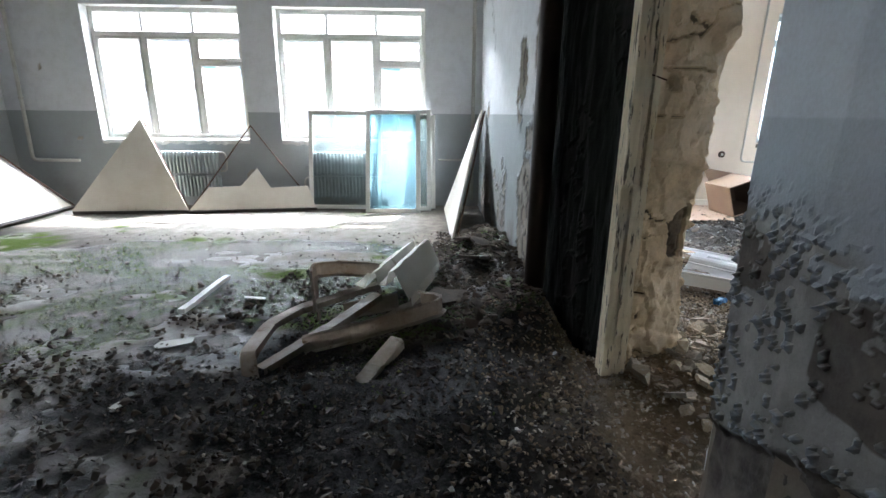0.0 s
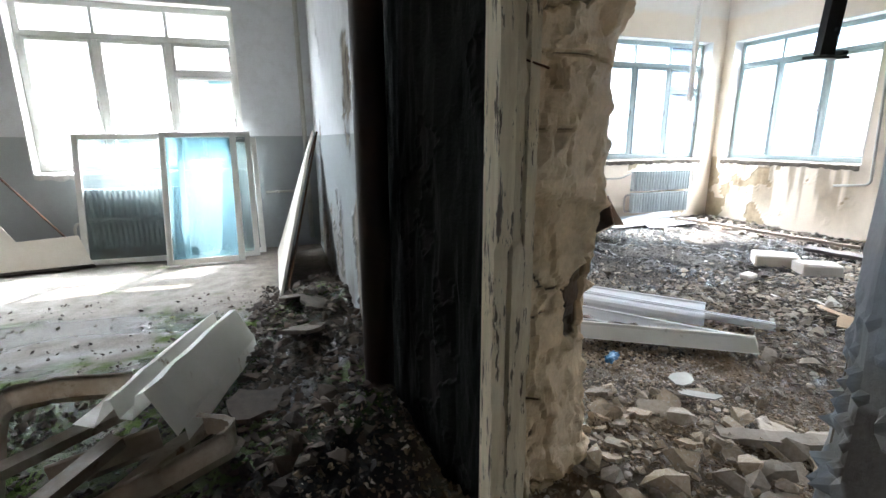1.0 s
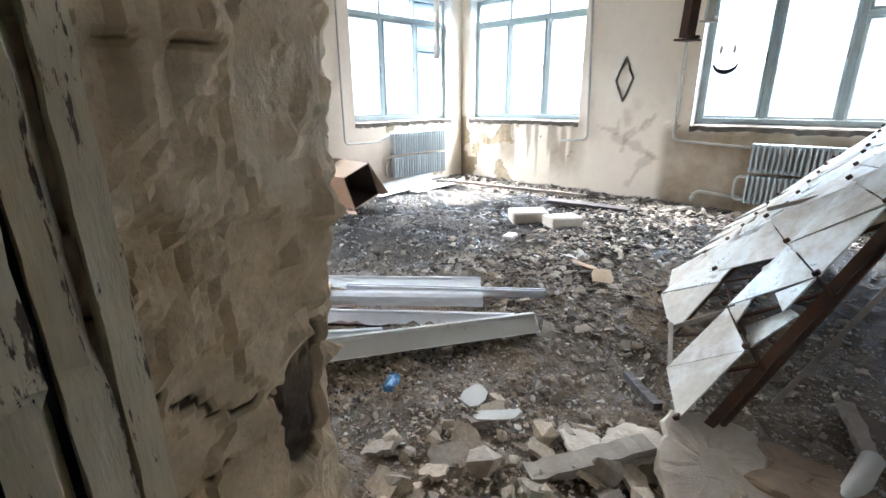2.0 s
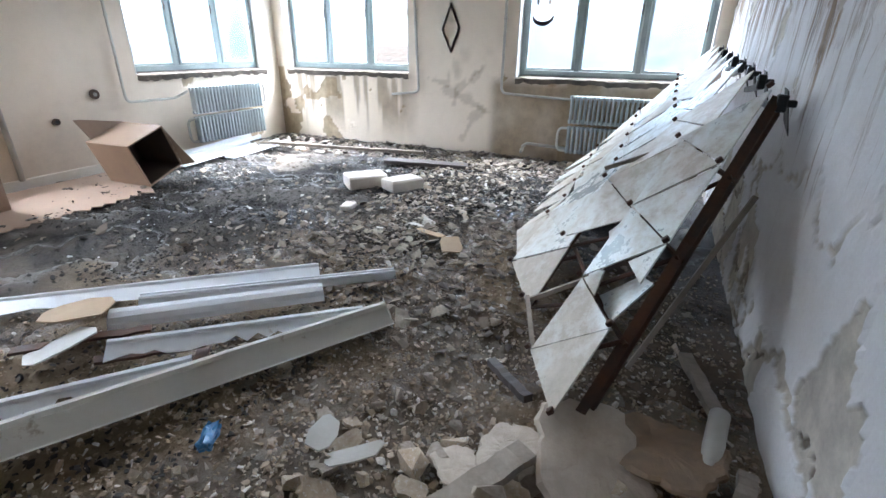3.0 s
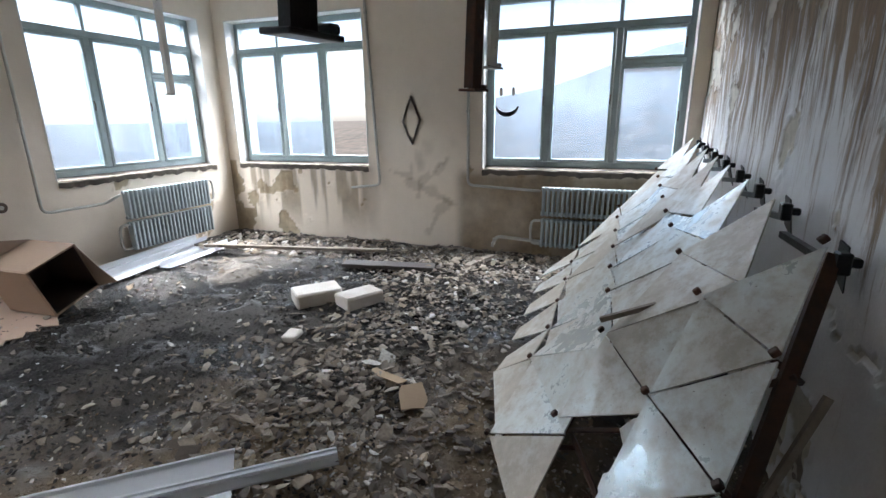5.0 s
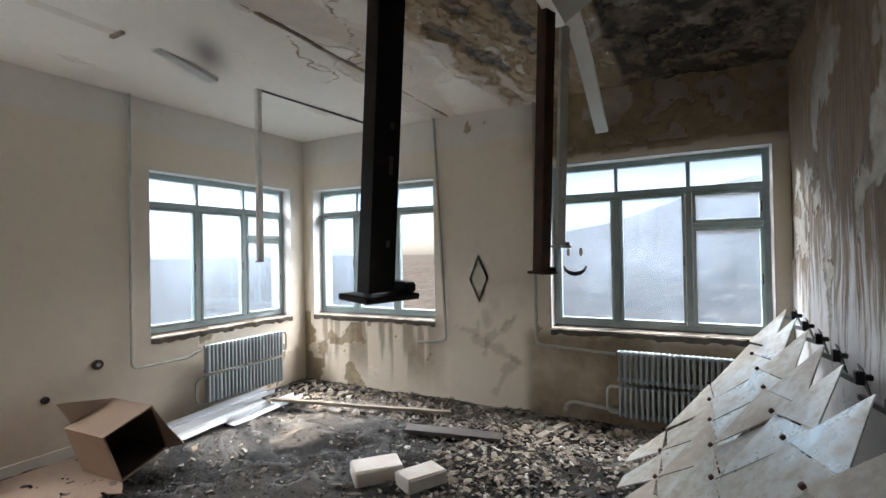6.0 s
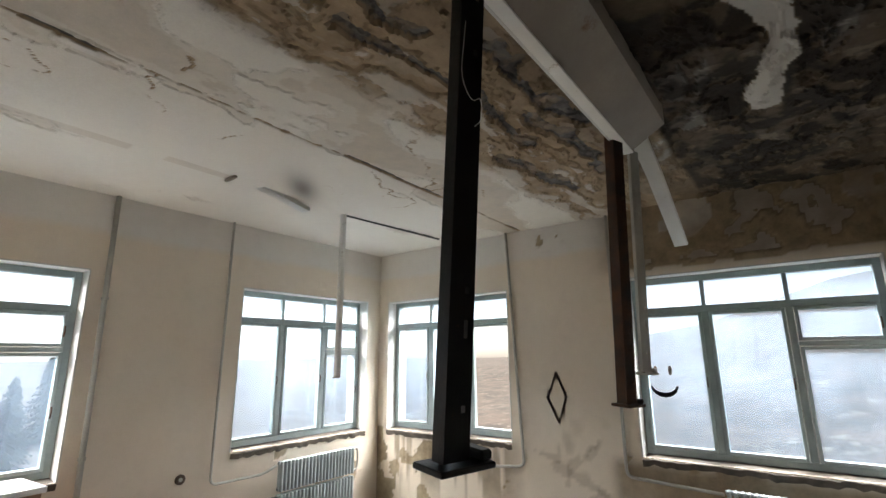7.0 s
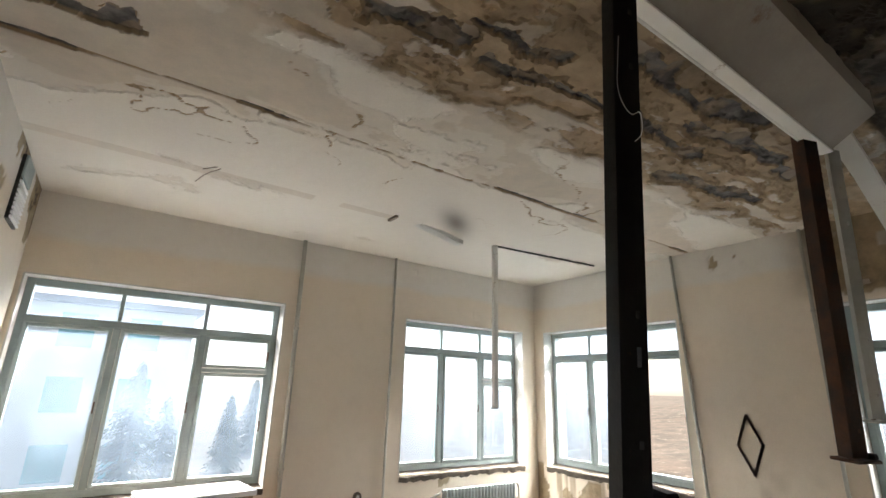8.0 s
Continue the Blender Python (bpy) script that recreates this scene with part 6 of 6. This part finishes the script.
tubeob = thing("grey_tube", (2.70, 2.30, 0.06), "grey plastic tube lying at the foot of the wall", "tube")
part("tube", tube([(0, 0, 0), (0.28, -0.05, 0.05)], 0.032, 14), PIPE_GREY, tubeob, smooth=True)


def block(at, size, rz, label, material=BLOCK):
    t = thing("masonry_block", at, label, "block", "white blocks", rz=rz)
    bm = box((-size[0] / 2, -size[1] / 2, 0), (size[0] / 2, size[1] / 2, size[2]), 0.012)
    for v in bm.verts:
        v.co += Vector((rng.uniform(-1, 1), rng.uniform(-1, 1), rng.uniform(-1, 1))) * 0.006
    part("block", bm, material, t)


block((5.08, 4.97, 0.03), (0.36, 0.24, 0.115), -42, "white silicate block lying on dark grit")
block((5.14, 4.62, 0.03), (0.33, 0.20, 0.105), -28, "chipped white silicate block beside another block")
block((4.47, 4.75, 0.02), (0.14, 0.09, 0.05), 10, "small white block fragment on dark grit")
box3 = thing("crumpled_wrapper", (2.21, 3.72, 0.09), "crumpled blue plastic wrapper on rubble", "wrapper", rz=30)
bm = bmesh.new()
add_box(bm, (-0.05, -0.022, 0), (0.05, 0.022, 0.03), 0.008)
bmesh.ops.subdivide_edges(bm, edges=bm.edges[:], cuts=2, use_grid_fill=True)
for v in bm.verts:
    v.co += Vector((rng.uniform(-1, 1), rng.uniform(-1, 1), rng.uniform(-1, 1))) * 0.007
part("wrapper", bm, BLUE_PLASTIC, box3)
for at, rz, sz in (((2.36, 3.40, 0.11), 20, (0.20, 0.10)), ((2.33, 3.28, 0.10), -50, (0.22, 0.07)), ((2.48, 4.80, 0.14), 40, (0.42, 0.30)), ((2.30, 4.62, 0.12), -10, (0.36, 0.22)), ((4.05, 3.68, 0.06), 25, (0.24, 0.16)), ((4.2, 3.9, 0.05), 70, (0.3, 0.08)), ((-1.17, 3.32, 0.02), 5, (0.24, 0.12)), ((-1.1, 2.72, 0.03), 70, (0.12, 0.07)), ((-0.95, 4.0, 0.02), 10, (0.18, 0.08))):
    board = at[0] > 2.4
    t = thing("broken_board" if board else "broken_tile", at, "torn brown cardboard on rubble" if board else "thin pale broken plate on the floor", "cardboard" if board else "broken plate", "flat scraps", rz=rz, rx=rng.uniform(-12, 14), ry=rng.uniform(-12, 12))
    part("sheet", slab(ragged(sz[0], sz[1], rng, 8, 0.35), 0.006), CARDBOARD if board else PIPE_GREY, t)

# ---- broken plaster and stones ----
def rock(seed, flat_by=0.7, n=13):
    r = random.Random(seed)
    bm = bmesh.new()
    for _ in range(n):
        v = Vector((r.gauss(0, 1), r.gauss(0, 1), r.gauss(0, 1))).normalized() * r.uniform(0.75, 1.0)
        bm.verts.new((v.x * 0.5, v.y * 0.42, v.z * 0.5 * flat_by))
    out = bmesh.ops.convex_hull(bm, input=bm.verts[:])
    junk = list({g for g in out["geom_interior"] + out["geom_unused"] if isinstance(g, bmesh.types.BMVert)})
    bmesh.ops.delete(bm, geom=junk, context="VERTS")
    return bm


def shard(seed):
    r = random.Random(seed)
    return slab(ragged(1.0, 0.75, r, 13, 0.42), 0.13)


shapes = []
for k in range(10):
    me = bpy.data.meshes.new("chunk")
    b3 = rock(400 + k, 0.75, 14)
    b3.to_mesh(me)
    b3.free()
    shapes.append(("rubble_stone", me))
for k in range(7):
    me = bpy.data.meshes.new("shard")
    b3 = shard(450 + k)
    b3.to_mesh(me)
    b3.free()
    shapes.append(("plaster_shard", me))
for nm, me in shapes:
    me.materials.append(PLASTER_CHUNK if nm == "plaster_shard" else GREY_CHUNK)
shapes_pale = []
for nm, me in shapes:
    c = me.copy()
    c.materials.clear()
    c.materials.append(GREY_CHUNK if nm == "plaster_shard" else PLASTER_CHUNK)
    shapes_pale.append((nm, c))


def loose(at, size, rng, kind=None, tilt=25):
    pool = [q for q in (shapes if rng.random() < 0.5 else shapes_pale) if kind is None or q[0] == kind]
    nm, me = rng.choice(pool)
    ob = new(nm, me)
    z = gz(at[0], at[1])
    ob.matrix_world = pose(at[0], at[1], z + size * (0.18 if nm == "rubble_stone" else 0.05), rng.uniform(-tilt, tilt), rng.uniform(-tilt, tilt), rng.uniform(0, 360)) @ Matrix.Scale(size, 4)
    if nm == "rubble_stone":
        tagged(ob, "angular grey mortar lump in the rubble" if me.materials[0] == GREY_CHUNK else "angular plaster lump in the rubble", "stone", "rubble stones")
    else:
        tagged(ob, "flat broken piece of wall plaster on the floor", "plaster piece", "plaster shards")
    return ob


def broken_slab(seed):
    """A large flake of wall plaster: broken outline, crumbled rim, uneven face."""
    r = random.Random(seed)
    rim = ragged(1.0, 0.8, r, 34, 0.16)
    bm = bmesh.new()
    rings = []
    for f, z in ((0.97, 0.0), (1.0, 0.07), (0.94, 0.12), (0.62, 0.13), (0.30, 0.135)):
        rings.append([bm.verts.new((x * f + r.uniform(-0.008, 0.008), y * f + r.uniform(-0.008, 0.008), z + r.uniform(-0.014, 0.014))) for x, y in rim])
    for a, b2 in zip(rings, rings[1:]):
        for k in range(34):
            e = (k + 1) % 34
            bm.faces.new((a[k], a[e], b2[e], b2[k]))
    bm.faces.new(rings[0][::-1])
    bm.faces.new(rings[-1])
    me = bpy.data.meshes.new("slab")
    bm.to_mesh(me)
    bm.free()
    return me


DAMP_PLASTER = plain("damp dirty plaster", (0.15, 0.122, 0.096), (0.085, 0.07, 0.055), 0.9, 7, 60, 0.5)
PALE_SLAB = plain("pale wall plaster slab", (0.66, 0.58, 0.48), (0.50, 0.42, 0.33), 0.95, 5, 60, 0.5)
BROWN_SLAB = plain("brown plaster slab", (0.27, 0.19, 0.12), (0.18, 0.125, 0.08), 0.95, 5, 60, 0.5)
rng = random.Random(77)
# the large slabs by the leaning screen
for at, size, rx, ry, rz in [((2.64, 2.62), 0.46, 10, -12, 20), ((2.78, 2.43), 0.42, 6, 10, 70), ((2.58, 2.86), 0.26, -8, 6, 0), ((2.45, 2.98), 0.20, 12, 8, 40), ((0.42, 3.98), 0.34, 8, 6, 15), ((0.66, 4.5), 0.36, -6, 14, 60), ((0.75, 4.9), 0.30, 10, 18, 10), ((0.60, 5.2), 0.30, -5, 12, 80)]:
    ob = loose(at, size, rng, "plaster_shard")
    if at[0] < 1:
        ob.data = ob.data.copy()
        ob.data.materials.clear()
        ob.data.materials.append(DAMP_PLASTER)
    else:
        ob.data = broken_slab(int(at[0] * 100))
        ob.data.materials.append(BROWN_SLAB if at == (2.78, 2.43) else PALE_SLAB)
    ob.matrix_world = pose(at[0], at[1], gz(*at) + 0.03, rx, ry, rz) @ Matrix.Diagonal((size, size, size * 0.45, 1))
placed = 0
while placed < 330:
    x, y = (rng.uniform(1.3, 2.75), rng.uniform(2.2, 3.5)) if rng.random() < 0.6 else (rng.uniform(1.25, 3.9), rng.uniform(2.16, 4.3))
    if (x > 2.7 and y < 2.7 and rng.random() < 0.5) or y > 5.6 - 0.6 * x and rng.random() < 0.6:
        continue
    s = rng.choice((0.05, 0.06, 0.07, 0.08, 0.10, 0.12, 0.15)) * rng.uniform(0.8, 1.2)
    if np.hypot(x - 1.9, y - 2.8) > 0.75:
        s *= 0.55
    loose((x, y), s, rng)
    placed += 1


def scatter(name, count, region, sizes, material, seed, label, pale=None, flat_by=0.6, lift=0.2):
    """A field of small stones as one mesh."""
    r = np.random.RandomState(seed)
    kinds = []
    for k in range(8):
        b3 = rock(seed * 10 + k, flat_by, 9)
        b3.verts.ensure_lookup_table()
        b3.verts.index_update()
        kinds.append((np.array([v.co[:] for v in b3.verts]), [tuple(v.index for v in f.verts) for f in b3.faces]))
        b3.free()
    spots = region(r, count)
    ground = floor_height(spots[:, 0], spots[:, 1])
    verts, faces, base = [], [], 0
    for (x, y), z in zip(spots, ground):
        s = r.uniform(*sizes) * (1.6 if r.rand() < 0.08 else 1.0)
        P, F = kinds[r.randint(8)]
        a = r.uniform(0, 6.283)
        tx, ty = r.uniform(-0.5, 0.5, 2)
        c, d = math.cos(a), math.sin(a)
        Q = P * s
        Q = np.stack([Q[:, 0] * c - Q[:, 1] * d, Q[:, 0] * d + Q[:, 1] * c, Q[:, 2] + tx * Q[:, 0] + ty * Q[:, 1]], 1)
        verts.append(Q + (x, y, z + s * lift))
        faces += [tuple(i + base for i in f) for f in F]
        base += len(P)
    ob = mesh_object(name, np.vstack(verts).tolist(), faces, material)
    return tagged(ob, label, "rubble", kind="stuff")


def island_material(name, cols, rough=0.95):
    m, n, l, b = nodes_of(name)
    geo = n.new("ShaderNodeNewGeometry")
    ramp = n.new("ShaderNodeValToRGB")
    ramp.color_ramp.interpolation = "CONSTANT"
    while len(ramp.color_ramp.elements) < len(cols):
        ramp.color_ramp.elements.new(0.5)
    for k, (p, c) in enumerate(cols):
        ramp.color_ramp.elements[k].position = p
        ramp.color_ramp.elements[k].color = (*c, 1)
    l.new(geo.outputs["Random Per Island"], ramp.inputs[0])
    co = n.new("ShaderNodeTexCoord").outputs["Object"]
    fine = noise_node(n, l, co, 70.0)
    col = blend(n, l, remap(n, l, fine, 0.35, 0.7, 0.0, 0.5), ramp.outputs[0], (0.10, 0.085, 0.07))
    l.new(col, b.inputs["Base Color"])
    b.inputs["Roughness"].default_value = rough
    b.inputs["Specular IOR Level"].default_value = 0.2
    relief(n, l, b, fine, 0.4, 0.004)
    return m


CLAY_STONES = island_material("brown rubble", [(0.0, (0.37, 0.285, 0.195)), (0.32, (0.48, 0.39, 0.295)), (0.58, (0.26, 0.195, 0.135)), (0.78, (0.55, 0.48, 0.395)), (0.93, (0.68, 0.63, 0.56))])
GREY_STONES = island_material("grey rubble", [(0.0, (0.20, 0.17, 0.14)), (0.35, (0.29, 0.255, 0.215)), (0.6, (0.12, 0.105, 0.09)), (0.84, (0.40, 0.365, 0.315)), (0.965, (0.64, 0.62, 0.59))])
GRIT = island_material("black grit", [(0.0, (0.015, 0.014, 0.014)), (0.45, (0.030, 0.028, 0.026)), (0.80, (0.048, 0.044, 0.040)), (0.965, (0.20, 0.19, 0.18)), (0.988, (0.66, 0.66, 0.66))], 0.7)
DARK_CHIPS = island_material("dark wet gravel", [(0.0, (0.048, 0.036, 0.027)), (0.4, (0.078, 0.060, 0.045)), (0.65, (0.02, 0.017, 0.014)), (0.92, (0.15, 0.12, 0.095)), (0.985, (0.36, 0.34, 0.31))], 0.5)
HEAP_STONES = island_material("damp dark rubble", [(0.0, (0.075, 0.058, 0.044)), (0.4, (0.11, 0.085, 0.065)), (0.7, (0.05, 0.04, 0.032)), (0.92, (0.18, 0.145, 0.115))])
MOSS_TUFT = island_material("moss tufts", [(0.0, (0.05, 0.08, 0.015)), (0.4, (0.09, 0.12, 0.03)), (0.8, (0.14, 0.16, 0.05))])


def chosen(r, count, x0, x1, y0, y1, chance):
    """Random places in a rectangle, kept by chance(x, y)."""
    out = np.zeros((0, 2))
    while len(out) < count:
        x, y = r.uniform(x0, x1, 4000), r.uniform(y0, y1, 4000)
        out = np.vstack([out, np.stack([x, y], 1)[r.rand(4000) < chance(x, y)]])
    return out[:count]


def near_door(r, count):
    return chosen(r, count, 1.15, 4.4, 2.13, 5.2, lambda x, y: np.exp(-(np.hypot(x - 2.2, y - 2.9) / 1.5) ** 2) + 0.05)


def by_post(r, count):
    return chosen(r, count, 0.35, 1.25, 1.9, 3.6, lambda x, y: np.clip(0.2 + 1.3 * (x - 0.35), 0, 1))


def along_right(r, count):
    return chosen(r, count, 3.2, 7.0, 2.3, 7.5, lambda x, y: 0.07 + 0.8 * np.exp(-((y - 3.9) / 0.7) ** 2) + 0.8 * (x > 6.2))


def middle(r, count):
    return chosen(r, count, 1.7, 6.4, 3.7, 7.2, lambda x, y: fbm(x * 1.3, y * 1.3, 137, 5) * 2.2 - 0.8 + 0.45 * np.exp(-((x - 4.2) / 1.5) ** 2 - ((y - 5.2) / 1.2) ** 2))


def in_a(r, count):
    return chosen(r, count, -3.2, 0.98, 0.9, 6.0, lambda x, y: 0.07 + 0.8 * (y < 3.6 + 0.3 * x) * fbm(x * 2, y * 2, 139, 5) + 0.8 * ((x > -0.6) & (y < 4.2)) + 0.8 * (x > 0.35))


def moss_spots(r, count):
    return chosen(r, count, -3.5, 0.9, 2.6, 5.6, lambda x, y: fbm(x * 1.6, y * 1.6, 131, 5) + 0.18 * np.exp(-((y - 4.5) / 0.9) ** 2) > 0.58)


def beside_partition(r, count):
    return chosen(r, count, 0.3, 0.97, 3.3, 5.6, lambda x, y: 0.3 + x)


scatter("rubble_gravel", 17000, near_door, (0.008, 0.030), CLAY_STONES, 61, "brown plaster rubble covering the floor by the door opening")
scatter("rubble_gravel", 2400, by_post, (0.010, 0.035), CLAY_STONES, 67, "brown plaster crumbs at the foot of the door post")
scatter("rubble_gravel", 5200, along_right, (0.018, 0.07), GREY_STONES, 62, "grey broken plaster and mortar along the walls", flat_by=0.4)
scatter("coal_grit", 9000, middle, (0.012, 0.035), GRIT, 63, "black grit and pale flakes over the damp floor", flat_by=0.5)
scatter("wet_gravel", 13000, in_a, (0.010, 0.040), DARK_CHIPS, 64, "dark wet gravel and plaster bits on the floor")
scatter("heap_gravel", 900, beside_partition, (0.03, 0.09), HEAP_STONES, 65, "plaster rubble heaped along the partition", flat_by=0.35)
scatter("moss_tufts", 2600, moss_spots, (0.012, 0.03), MOSS_TUFT, 66, "green moss growing on the wet floor", flat_by=0.5, lift=0.05)


def flakes_right(r, count):
    return chosen(r, count, 2.0, 6.95, 2.25, 7.4, lambda x, y: 0.02 + 0.9 * np.exp(-((y - 4.0 - 0.15 * (x - 3)) / 0.55) ** 2) * (x > 3.0) + 0.9 * (x > 6.1) )


def clod_spots(r, count):
    return chosen(r, count, -2.9, 0.4, 1.6, 4.7, lambda x, y: np.clip(3.2 * fbm(x * 1.7, y * 2.1, 181, 5) - 1.45, 0.02, 1))


FLAKES = island_material("dirty plaster flakes", [(0.0, (0.22, 0.175, 0.13)), (0.3, (0.32, 0.27, 0.21)), (0.55, (0.14, 0.115, 0.09)), (0.80, (0.42, 0.37, 0.30)), (0.95, (0.60, 0.57, 0.52))])
scatter("plaster_flakes", 2600, flakes_right, (0.03, 0.11), FLAKES, 68, "flat flakes of fallen plaster strewn over the floor", flat_by=0.14, lift=0.12)
scatter("wet_clods", 1000, clod_spots, (0.018, 0.055), HEAP_STONES, 69, "dark wet clods and debris on the pale floor", flat_by=0.7)
